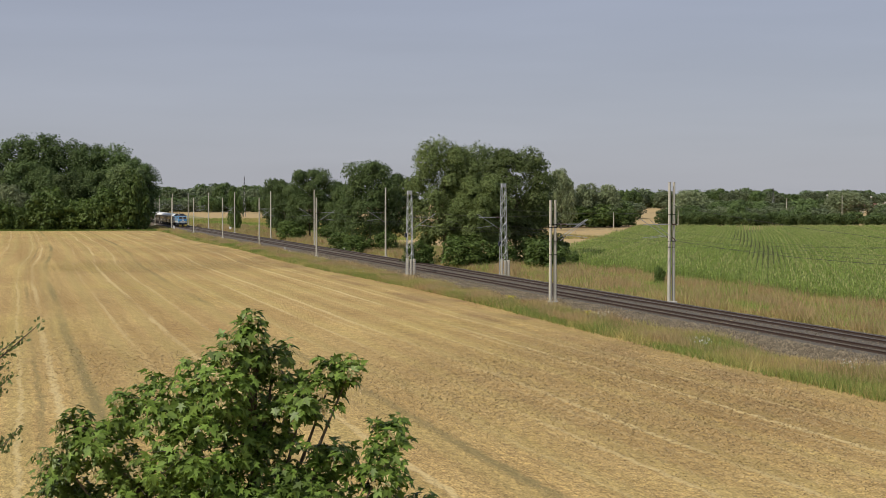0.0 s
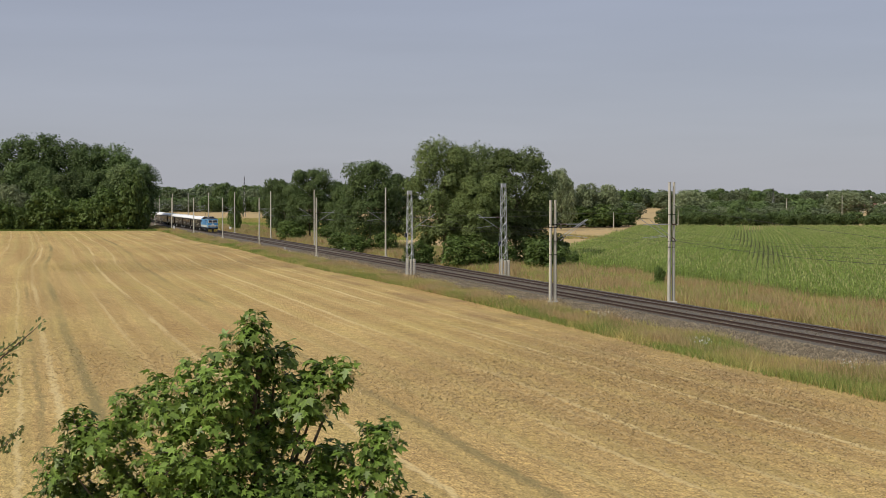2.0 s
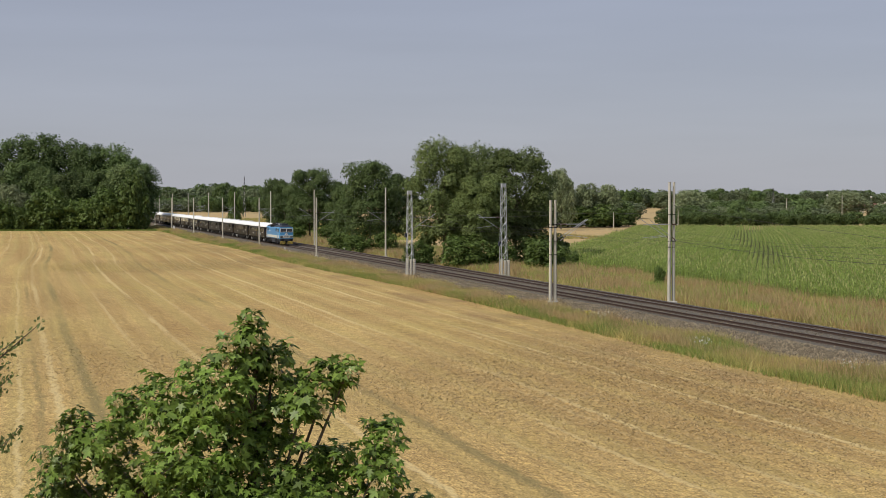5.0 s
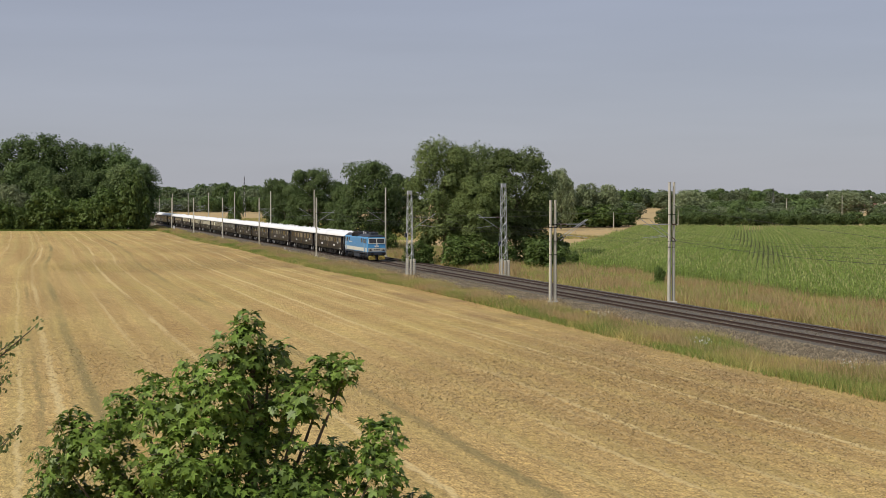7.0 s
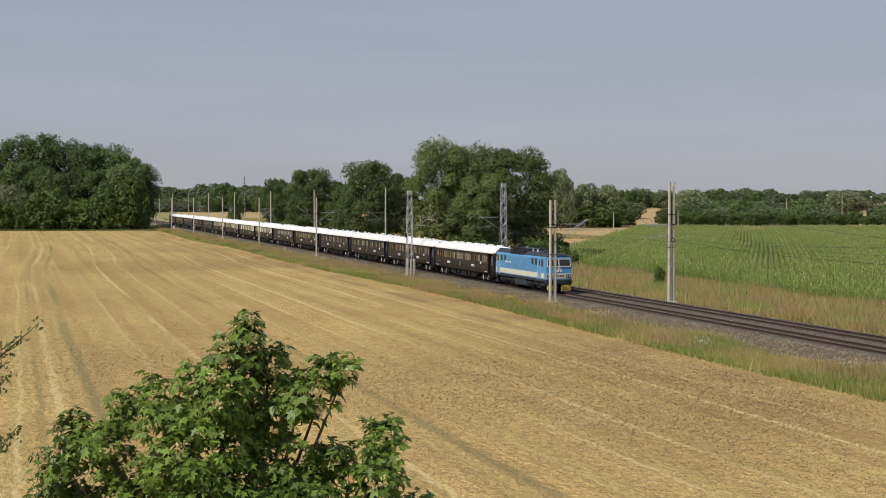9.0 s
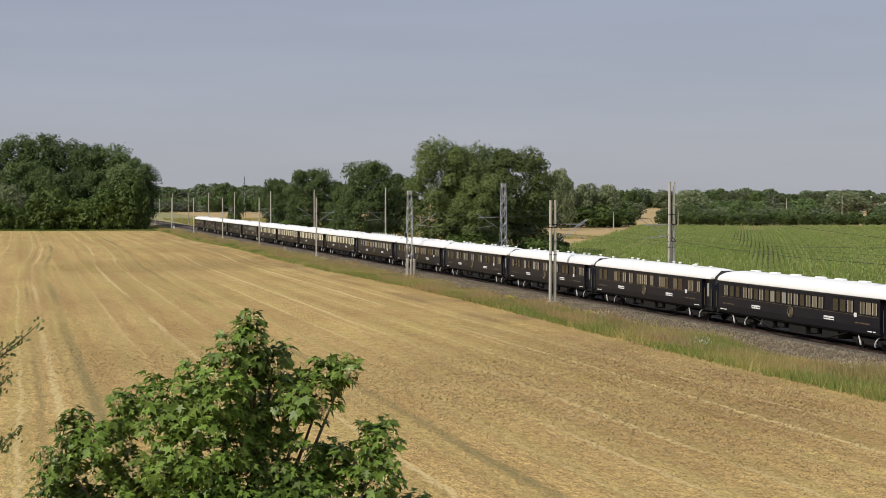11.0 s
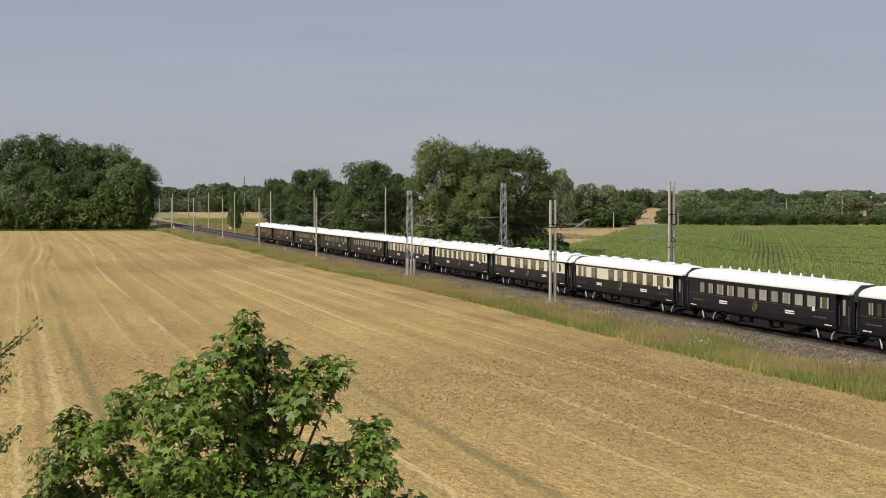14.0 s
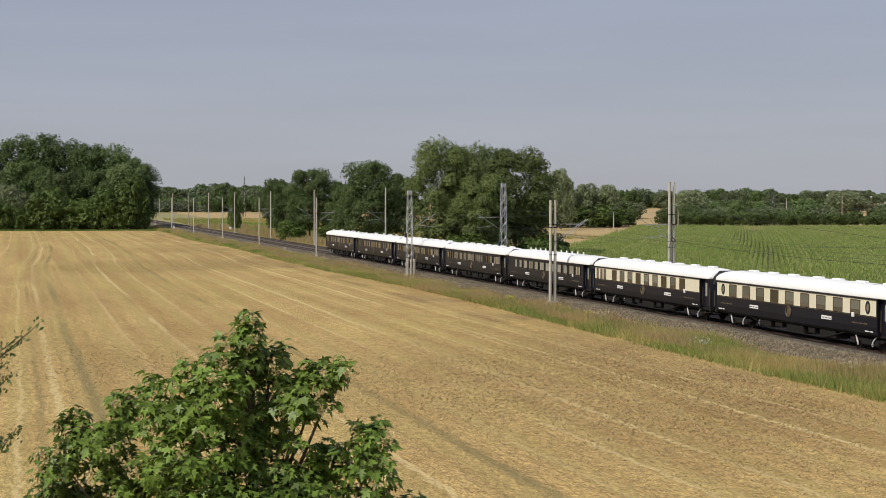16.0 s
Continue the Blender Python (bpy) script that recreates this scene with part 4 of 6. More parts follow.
def locomotive():
    c = thing("electric_locomotive", "light blue electric locomotive with cream band and dark grey roof", "locomotive")
    B = 7.75
    sec = [(-1.44, 1.32), (1.44, 1.32), (1.47, 1.9), (1.47, 3.45), (1.36, 3.62), (-1.36, 3.62), (-1.47, 3.45), (-1.47, 1.9)]
    # raked cab ends: x of the end at each height
    def end_x(z):
        return B + 0.05 - max(0.0, z - 2.45) * 0.20 - max(0, 1.9 - z) * 0.05
    bm = sweep(bmesh.new(), [[(math.copysign(end_x(z) - d, g), y * k, z) for y, z in sec] for g, d, k in ((-1, 0, 0.93), (-1, 0.25, 1), (1, 0.25, 1), (1, 0, 0.93))])
    body = part("body", bm, M_BLUE, c, "light blue ribbed steel body")
    for side in (-1, 1):
        y = side * 1.47
        part("cream_band", box(bmesh.new(), -B + 0.3, B - 0.3, min(y - side * 0.03, y + side * 0.012), max(y - side * 0.03, y + side * 0.012), 1.42, 1.95), M_BAND, c, "cream band along the lower body")
        for k in range(12):
            z = 2.05 + k * 0.11
            part("rib", box(bmesh.new(), -4.6, 4.9, min(y, y + side * 0.022), max(y, y + side * 0.022), z, z + 0.035), M_BLUE, body)
        for x in (-5.5, -4.3, 4.1, 5.1):
            bm = box(bmesh.new(), x - 0.24, x + 0.24, min(y, y + side * 0.03), max(y, y + side * 0.03), 2.72, 3.36, 0.05)
            w = part("side_window", bm, M_LOCOGREY, c)
            part("pane", box(bmesh.new(), x - 0.18, x + 0.18, min(y, y + side * 0.036), max(y, y + side * 0.036), 2.79, 3.29), M_GLASS_DARK, w)
        for x in (-6.55, 6.15):
            d = part("cab_door", box(bmesh.new(), x - 0.36, x + 0.36, min(y, y + side * 0.02), max(y, y + side * 0.02), 1.45, 3.4, 0.01), M_BLUE, c)
            part("pane", box(bmesh.new(), x - 0.2, x + 0.2, min(y, y + side * 0.03), max(y, y + side * 0.03), 2.65, 3.28), M_GLASS_DARK, d)
            for dx in (-0.46, 0.46):
                part("hand_rail", rod(bmesh.new(), (x + dx, y + side * 0.06, 1.2), (x + dx, y + side * 0.06, 3.1), 0.02, n=6), M_PALE, c)
        for x in (-7.05, 6.9):
            w = part("cab_side_window", box(bmesh.new(), x - 0.26, x + 0.26, min(y, y + side * 0.015), max(y, y + side * 0.015), 2.62, 3.33, 0.02), M_LOCOGREY, c)
        bars(c, -4.2, 2.55, (0.30,), y + side * 0.03, M_PLATE, 0.30)
        bars(c, -3.75, 2.60, (0.5, 0.35, 0.3), y + side * 0.03, M_PLATE, 0.14)
    # ends
    for g in (-1, 1):
        def on_face(z, out=0.0):
            return g * (end_x(z) + out)
        f = part("cab_front", sweep(bmesh.new(), [[(on_face(z, o), y, z) for y, z in ((-1.3, 2.62), (1.3, 2.62), (1.24, 3.42), (-1.24, 3.42))] for o in (-0.05, 0.02)]), M_BAND, c, "pale windscreen surround")
        for y0, y1 in ((-1.2, -0.06), (0.06, 1.2)):
            part("windscreen", sweep(bmesh.new(), [[(on_face(z, o), y, z) for y, z in ((y0, 2.70), (y1, 2.70), (y1 * 0.97, 3.35), (y0 * 0.97, 3.35))] for o in (-0.05, 0.03)]), M_GLASS_DARK, f, "dark glass windscreen")
        part("front_band", sweep(bmesh.new(), [[(on_face(z, o), y, z) for y, z in ((-1.35, 1.42), (1.35, 1.42), (1.35, 1.95), (-1.35, 1.95))] for o in (-0.05, 0.015)]), M_BAND, c)
        for y in (-1.02, 1.02):
            bm = box(bmesh.new(), min(on_face(1.7, 0), on_face(1.7, 0.05)), max(on_face(1.7, 0), on_face(1.7, 0.05)), y - 0.27, y + 0.27, 1.52, 1.84, 0.03)
            h = part("lamp_housing", bm, M_LOCOGREY, c)
            for dy in (-0.12, 0.12):
                part("headlight", rod(bmesh.new(), (on_face(1.7, 0.03), y + dy, 1.68), (on_face(1.7, 0.08), y + dy, 1.68), 0.075, 0.075, 12), M_LAMP, h, "round glass headlight")
        part("top_light", rod(bmesh.new(), (on_face(2.42, -0.02), 0, 2.42), (on_face(2.42, 0.05), 0, 2.42), 0.13, 0.13, 12), M_LAMP, c)
        bm = bmesh.new()
        box(bm, min(on_face(2.2, 0), on_face(2.2, 0.02)), max(on_face(2.2, 0), on_face(2.2, 0.02)), -0.34, -0.04, 2.08, 2.32)
        box(bm, min(on_face(2.2, 0), on_face(2.2, 0.02)), max(on_face(2.2, 0), on_face(2.2, 0.02)), 0.04, 0.30, 2.08, 2.32)
        part("emblem", bm, M_PLATE, c)
        bm = bmesh.new()
        for y in (-0.42, -0.18, 0.06, 0.30):
            box(bm, min(on_face(1.7, 0), on_face(1.7, 0.025)), max(on_face(1.7, 0), on_face(1.7, 0.025)), y, y + 0.18, 1.62, 1.76)
        part("number_bars", bm, M_LOCOGREY, c)
        part("headstock", box(bmesh.new(), min(g * 7.35, g * 7.8), max(g * 7.35, g * 7.8), -1.4, 1.4, 0.85, 1.32, 0.03), M_LOCOGREY, c)
        buffers_of(c, g * 8.35)
        bm = sweep(bmesh.new(), [[(g * x, y, z) for y, z in ((-1.25, zb), (-0.25, zb - 0.05), (-0.25, zt), (-1.25, zt))] for x, zb, zt in ((7.6, 0.30, 0.82), (7.9, 0.22, 0.62))])
        part("snow_plough", bm, M_YELLOW if g > 0 else M_LOCOGREY, c)
        bm = sweep(bmesh.new(), [[(g * x, y, z) for y, z in ((0.25, zb - 0.05), (1.25, zb), (1.25, zt), (0.25, zt))] for x, zb, zt in ((7.6, 0.30, 0.82), (7.9, 0.22, 0.62))])
        part("snow_plough", bm, M_YELLOW if g > 0 else M_LOCOGREY, c)
        part("coupling_hook", rod(bmesh.new(), (g * 7.7, 0, 1.02), (g * 8.25, 0, 0.95), 0.07, n=6), M_DARKSTEEL, c)
    # roof
    rsec = [(-1.38, 3.60), (1.38, 3.60), (1.30, 3.72), (1.0, 3.92), (0.5, 4.0), (-0.5, 4.0), (-1.0, 3.92), (-1.30, 3.72)]
    roof = part("roof", sweep(bmesh.new(), [[(x, y * k, 3.6 + (z - 3.6) * q) for y, z in rsec] for x, k, q in ((-7.55, 0.93, 0.35), (-7.2, 1, 0.8), (-6.6, 1, 1), (6.6, 1, 1), (7.2, 1, 0.8), (7.58, 0.93, 0.35))]), M_LOCOGREY, c, "dark slate grey roof")
    part("louvre_box", sweep(bmesh.new(), [[(x, y, z) for y, z in ((-1.40, 3.45), (1.40, 3.45), (1.33, 3.95), (0.9, 4.22), (-0.9, 4.22), (-1.33, 3.95))] for x in (-2.9, 1.2)]), M_LOCOGREY, roof)
    for k in range(9):
        x = -2.6 + k * 0.45
        for side in (-1, 1):
            part("louvre", tube(bmesh.new(), [(x, side * 1.42, 3.55), (x, side * 1.37, 3.96), (x, side * 0.93, 4.25)], [0.05] * 3, 4), M_DARKSTEEL, roof)
    for x, y in ((-5.2, -0.7), (-3.5, 0.7), (2.3, -0.7), (3.6, -0.7), (5.8, 0.6), (-6.2, 0.4)):
        bm = bmesh.new()
        for k in range(4):
            rod(bm, (x, y, 3.9 + k * 0.1), (x, y, 3.97 + k * 0.1), 0.12, 0.07, 8)
        part("roof_insulator", bm, M_PALE, roof)
    part("horn_box", box(bmesh.new(), 5.4, 6.8, -0.7, 0.5, 3.95, 4.28, 0.05), M_LOCOGREY, roof)
    part("busbar", tube(bmesh.new(), [(-6.2, 0.2, 4.35), (-3.2, 0.2, 4.42), (3.6, 0.2, 4.42), (5.8, 0.2, 4.35)], [0.025] * 4, 5), M_DARKSTEEL, roof)

    def pantograph(x, h, g):
        p = part("pantograph", box(bmesh.new(), x - 0.7, x + 0.7, -0.55, 0.55, 4.15, 4.22, 0.02), M_DARKSTEEL, c, "dark steel pantograph")
        knee = (x + g * 1.2, 4.22 + (h - 4.22) * 0.5)
        for y in (-0.35, 0.35):
            part("lower_arm", rod(bmesh.new(), (x - g * 0.5, y, 4.22), (knee[0], y, knee[1]), 0.035, n=6), M_DARKSTEEL, p)
            part("upper_arm", rod(bmesh.new(), (knee[0], y, knee[1]), (x, y * 0.8, h - 0.05), 0.025, n=6), M_DARKSTEEL, p)
        for dx in (-0.18, 0.18):
            part("collector", tube(bmesh.new(), [(x + dx, -0.85, h - 0.2), (x + dx, -0.6, h), (x + dx, 0.6, h), (x + dx, 0.85, h - 0.2)], [0.025] * 4, 5), M_DARKSTEEL, p)
    pantograph(-4.6, 5.6, -1)
    pantograph(4.7, 4.5, 1)
    # frame and bogies
    part("underframe", box(bmesh.new(), -7.6, 7.6, -1.38, 1.38, 1.05, 1.42, 0.03), M_LOCOGREY, c)
    part("transformer", box(bmesh.new(), -1.9, 1.9, -1.3, 1.3, 0.35, 1.06, 0.08), M_LOCOGREY, c)
    for x in (-4.15, 4.15):
        b = part("bogie", box(bmesh.new(), x - 2.6, x + 2.6, -1.2, 1.2, 0.55, 0.92, 0.06), M_LOCOGREY, c)
        for dx in (-1.6, 1.6):
            for y in (-0.80, 0.66):
                part("wheel", rod(bmesh.new(), (x + dx, y, 0.60), (x + dx, y + 0.14, 0.60), 0.60, 0.60, 22), M_DARKSTEEL, b)
            for y in (-1.15, 1.15):
                part("axle_box", box(bmesh.new(), x + dx - 0.25, x + dx + 0.25, y - 0.15, y + 0.15, 0.40, 0.8, 0.06), M_DARKSTEEL, b)
                part("coil_spring", rod(bmesh.new(), (x + dx * 0.6, y, 0.45), (x + dx * 0.6, y, 0.95), 0.13, n=10), M_DARKSTEEL, b)
        for y in (-1.3, 1.3):
            part("damper", rod(bmesh.new(), (x - 1.1, y, 0.85), (x + 1.1, y, 0.7), 0.05, n=6), M_DARKSTEEL, b)
            part("sand_pipe", rod(bmesh.new(), (x + 2.45, y * 0.8, 0.9), (x + 2.3, y * 0.75, 0.2), 0.05, n=6), M_DARKSTEEL, b)
    return c


coaches = make_coaches()
loco = locomotive()


# ---- trees ----
def crown_mesh(name, material, h, r, z0, count, size, seed, lumps=26, spread=0.72, tall=1.0, under=-0.22):
    """A crown of many small leaf sprays on uneven clumps, with gaps between them."""
    rng = np.random.default_rng(seed)
    zc, rz = (z0 + h) / 2, (h - z0) / 2
    P, N = [], []
    per = count // (lumps + 6)
    for i in range(lumps + 6):
        if i < lumps:
            a = i * 2.39996 + rng.uniform(-0.35, 0.35)
            u = -0.92 + 1.9 * (i + 0.5) / lumps + rng.uniform(-0.06, 0.06)
            u = max(-0.95, min(1.0, u))
            rr = math.sqrt(max(0.0, 1 - u * u)) ** (0.8 / tall)
            k = spread * rng.uniform(0.72, 1.16)
            c = np.array([math.cos(a) * rr * r * k, math.sin(a) * rr * r * k, zc + u * rz * 0.80])
            lr = r * rng.uniform(0.20, 0.42) * (26 / max(26, lumps)) ** 0.2
        else:
            c = np.array([rng.uniform(-0.3, 0.3) * r, rng.uniform(-0.3, 0.3) * r, zc + rng.uniform(-0.5, 0.5) * rz])
            lr = r * 0.5
        d = rng.normal(0, 1, (per, 3))
        d /= np.linalg.norm(d, axis=1, keepdims=True)
        d[:, 2] = np.where(d[:, 2] < under, -d[:, 2], d[:, 2])
        bumpy = 1 + 0.22 * np.sin(d[:, :1] * 7 + i) * np.sin(d[:, 1:2] * 6 + i * 2)
        rad = lr * (0.62 + 0.45 * rng.random((per, 1)) ** 0.6) * bumpy
        p = c + d * rad * np.array([1, 1, min(1.5, max(0.8, rz / r * 0.75))])
        P.append(p)
        N.append(d + np.array([0, 0, 0.35]))
    P, N = np.concatenate(P), np.concatenate(N)
    P[:, 2] = np.maximum(P[:, 2], 0.15)
    return poly_mesh(name, quads_at(P, N, size, rng, jitter=0.42), material)


def tree(name, label, material, h, r, z0, count, size, seed, trunk=0.3, tall=1.0, lumps=26, spread=0.72, under=-0.22):
    t = thing(name, label, "tree" if h > 6 else "shrub")
    rnd = random.Random(seed)
    bm = bmesh.new()
    zt = z0 + (h - z0) * 0.75
    tube(bm, [(0, 0, -0.4), (0.05, 0.03, 0.3), (0.1 * trunk, 0, zt * 0.4), (-0.2 * trunk, 0.2 * trunk, zt * 0.7), (0, 0, zt)], [trunk * 1.4, trunk, trunk * 0.8, trunk * 0.5, trunk * 0.12], 8)
    part("trunk", bm, M_BARK, t)
    for k in range(6):
        a = k * math.tau / 6 + rnd.uniform(-0.4, 0.4)
        zb = zt * rnd.uniform(0.3, 0.65)
        L = r * rnd.uniform(0.5, 0.75)
        bm = tube(bmesh.new(), [(0, 0, zb), (math.cos(a) * L * 0.5, math.sin(a) * L * 0.5, zb + L * 0.45), (math.cos(a) * L, math.sin(a) * L, zb + L * 0.75)], [trunk * 0.4, trunk * 0.25, trunk * 0.06], 6)
        part("limb", bm, M_BARK, t)
    cr = part("crown", crown_mesh("crown", material, h, r, z0, count, size, seed, lumps, spread, tall, under), None, t)
    cr["kind"] = "stuff"
    return t


def planted(proto, used, x, y, h, r, h0, r0, turn, group="", z=None):
    """Stand a copy of a tree at x, y, grown to height h and radius r."""
    s, o = rail_of(x, y)
    z = ground_height(s, o) if z is None else z
    m = Matrix.Translation((x, y, z)) @ Matrix.Rotation(turn, 4, "Z") @ Matrix.Diagonal((r / r0, r / r0, h / h0, 1))
    if proto.name in used:
        ob = copy_thing(proto, m)
    else:
        used.add(proto.name)
        proto.matrix_world = m
        ob = proto
    return tagged(ob, group=group)


def make_trees():
    rnd = random.Random(11)
    used = set()
    oak = [tree("oak_tree", "broad dark green oak beside the railway", M_OAK, 19, 7, 0.6, 42000, 0.18, 21 + k, 0.4, lumps=40) for k in range(2)]
    alder = [tree("alder_tree", "dense dark green alder beside the railway", M_OAK_DARK, 18, 7, 0.5, 26000, 0.22, 31 + k, 0.35, lumps=34) for k in range(2)]
    poplar = [tree("poplar_tree", "tall mid-green poplar at the wood's edge", M_POPLAR, 31, 8, 0.3, 15000, 0.34, 41 + k, 0.45, tall=1.4, lumps=46) for k in range(2)]
    birch = tree("pale_poplar_tree", "pale green poplar at the wood's edge", M_BIRCH, 20, 6, 0.2, 11000, 0.32, 47, 0.3, tall=1.3, lumps=36)
    ash = tree("ash_tree", "dark green broadleaved tree in a wood", M_OAK_DARK, 20, 8, 0.5, 12000, 0.34, 51, 0.4, lumps=40)
    willow = tree("willow_tree", "grey-green willow with soft foliage", M_WILLOW, 13, 6, 0.1, 9000, 0.29, 61, 0.3, under=-0.7)
    shrub = [tree("shrub", "leafy green shrub in rough grass", M_SHRUB, 5, 3, 0.0, 2800, 0.23, 71 + k, 0.08, lumps=18, under=-0.8) for k in range(2)]
    # the first far prototype wears leaves with haze mixed into their colour
    far = [tree("far_tree", "distant green tree in a wooded belt", (M_HAZY_FAR, M_POPLAR)[k], 14, 8, -0.6, 3000, 0.62, 81 + k, 0.3, lumps=34, under=-0.7) for k in range(2)]

    hedge = tree("hedge_tree", "bushy dark green tree in a hedge", M_OAK_DARK, 14, 8, -0.6, 4200, 0.54, 91, 0.3, lumps=34, under=-0.7)

    def put(p, rows, h0, r0, group):
        for i, (x, y, h, r) in enumerate(rows):
            src = p[i % len(p)] if isinstance(p, list) else p
            planted(src, used, x, y, h, r, h0, r0, rnd.uniform(0, 6.28), group)

    put(oak, [(0.2, 217, 19.4, 6.4), (11.6, 222, 19.0, 7.2), (5.4, 231, 18.6, 6.8), (5.6, 213, 14.5, 5.2)], 19, 7, "trees by the line")
    put(alder, [(-14.2, 273, 18.4, 6.6), (-9.5, 282, 15.5, 5.0), (-33.0, 346, 18.0, 7.2), (-26.5, 352, 17.0, 6.5), (-47.5, 398, 16.3, 5.2), (-42, 402, 15.4, 5.5), (-43, 380, 14.8, 5.2), (-22.5, 318, 15.8, 5.6)], 18, 7, "trees by the line")
    # the wood at the end of the mown field
    put(poplar, [(-178, 505, 31.5, 9), (-163, 498, 32.0, 9), (-152, 500, 32.6, 9), (-143, 498, 33.4, 9), (-134, 500, 31, 8.5), (-126, 496, 29.8, 8), (-118, 498, 29.2, 8), (-112, 492, 26.5, 7.5), (-106, 488, 23.4, 7), (-104.5, 484, 20.0, 5.0)], 31, 8, "wood at the field's end")
    put(ash, [(-158, 484, 21, 8), (-146, 482, 23, 9), (-137, 480, 21, 7.5), (-127, 480, 19.5, 8), (-119, 480, 20, 7), (-112, 474, 16, 6), (-170, 486, 22, 9), (-106, 476, 12, 4.5)], 20, 8, "wood at the field's end")
    put(birch, [(-108.5, 476, 23.0, 6.0), (-105.5, 479, 19.0, 4.4), (-131, 478, 17, 5), (-153, 478, 18, 5)], 20, 6, "wood at the field's end")
    put(willow, [(-146.5, 472, 16.0, 6), (-141, 471, 10.5, 5), (42, 495, 14.3, 6), (39, 462, 16.6, 5.2), (51, 498, 13.0, 6), (58, 500, 12.6, 6), (184, 640, 10.5, 12), (99, 560, 11, 8)], 13, 6, "willows")
    put(shrub, [(-147, 467, 8, 5.2), (-139, 467, 7.5, 3.8), (-132, 466, 9, 4.2), (-134.5, 465, 6, 3.5), (-124, 467, 6.5, 4.5), (-117, 466, 7, 5), (-110, 467, 9, 4.5), (-103.5, 467, 12.5, 4.4), (-103, 470, 7, 3.2),
                (-3.5, 209, 2.6, 2.0), (3.2, 208, 3.0, 2.4), (9.0, 210, 2.4, 2.2), (14.2, 214, 2.8, 2.2), (17.5, 222, 3.0, 2.4), (-16, 264, 2.2, 1.8), (-11, 266, 2.6, 2.0), (-20, 276, 2.4, 1.8), (-28, 338, 2.4, 2.0), (-37, 343, 3.0, 2.4), (-44, 392, 3.0, 2.4),
                (-67, 450, 8.0, 1.5), (-50, 432, 6.5, 3.6), (25.3, 163, 1.5, 0.45), (20.0, 213, 1.3, 1.2), (15.0, 203, 2.6, 2.0), (44, 492, 5, 5), (52, 494, 5, 5), (60, 498, 5, 5), (37, 490, 5, 5), (30, 492, 5, 5)], 5, 3, "shrubs")
    x = -165.0
    under = []
    while x < -104:
        under.append((x, 466 + rnd.uniform(-1, 3), rnd.uniform(3.0, 6.5), rnd.uniform(2.6, 4.0)))
        x += rnd.uniform(3.2, 5.5)
    put(shrub, under, 5, 3, "undergrowth of the wood")
    # hedge beyond the corn, and belts of trees out to the skyline
    rows = [(34, 498, 9.5, 6), (48, 500, 9.2, 6), (56, 502, 8.8, 6), (63, 504, 8.2, 5), (43, 502, 10.5, 6), (54, 508, 10.2, 6), (62, 510, 10.4, 6), (68, 512, 9.8, 5)]
    x = 82.0
    while x < 172:
        rows.append((x, 512 + rnd.uniform(-4, 6), rnd.uniform(7.0, 9.4) - 0.016 * (x - 82), rnd.uniform(4.6, 6.2)))
        x += rnd.uniform(3.0, 4.6)
    put(hedge, rows, 14, 8, "hedge beyond the corn")
    rows = []
    for d, x0, x1, top, step, rr in ((640, 1000, 1590, 344, 17, 8), (560, 1195, 1590, 353, 21, 5.5), (1000, 985, 1590, 328, 11, 8), (920, 265, 500, 317, 10, 9.0), (840, 268, 500, 340, 10, 6.5), (1050, 470, 760, 345, 24, 10)):
        px = x0
        while px < x1:
            dd = d + rnd.uniform(-25, 25)
            X = (px - 784) / 2473 * dd
            s, o = rail_of(X, dd)
            h = EYE + (351 - top + rnd.uniform(-8.0, 3.5) + 3.5 * math.sin(px * 0.035) + 2.0 * math.sin(px * 0.13)) / 2473 * dd - ground_height(s, o)
            if not (d == 640 and 1128 < px < 1192) and not (d < 700 and 1462 < px < 1548):
                rows.append((X, dd, h, rr * rnd.uniform(0.85, 1.2)))
            px += step * rnd.uniform(0.8, 1.2)
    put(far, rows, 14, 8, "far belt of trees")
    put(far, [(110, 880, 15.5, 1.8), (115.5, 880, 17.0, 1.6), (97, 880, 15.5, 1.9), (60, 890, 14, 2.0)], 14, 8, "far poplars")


make_trees()


# ---- grass, corn, straw: rooted in the ground ----
def blade_tris(s, o, h, w, lean, rng, z=None):
    n = len(s)
    if z is None:
        z = np.array([ground_height(a, b) for a, b in zip(s, o)])
    a = rng.uniform(0, math.tau, n)
    b = rng.uniform(0, math.tau, n)
    base = np.stack([-s, o, z - 0.05], axis=1)
    side = np.stack([np.cos(a) * w, np.sin(a) * w, np.zeros(n)], axis=1)
    tip = base + np.stack([np.cos(b) * lean * h, np.sin(b) * lean * h, h], axis=1)
    return np.stack([base - side, base + side, tip], axis=1)


def stuff(name, label, category, mesh, at=RAIL):
    ob = new(name, mesh)
    ob.matrix_world = at
    return tagged(ob, label, category, kind="stuff")


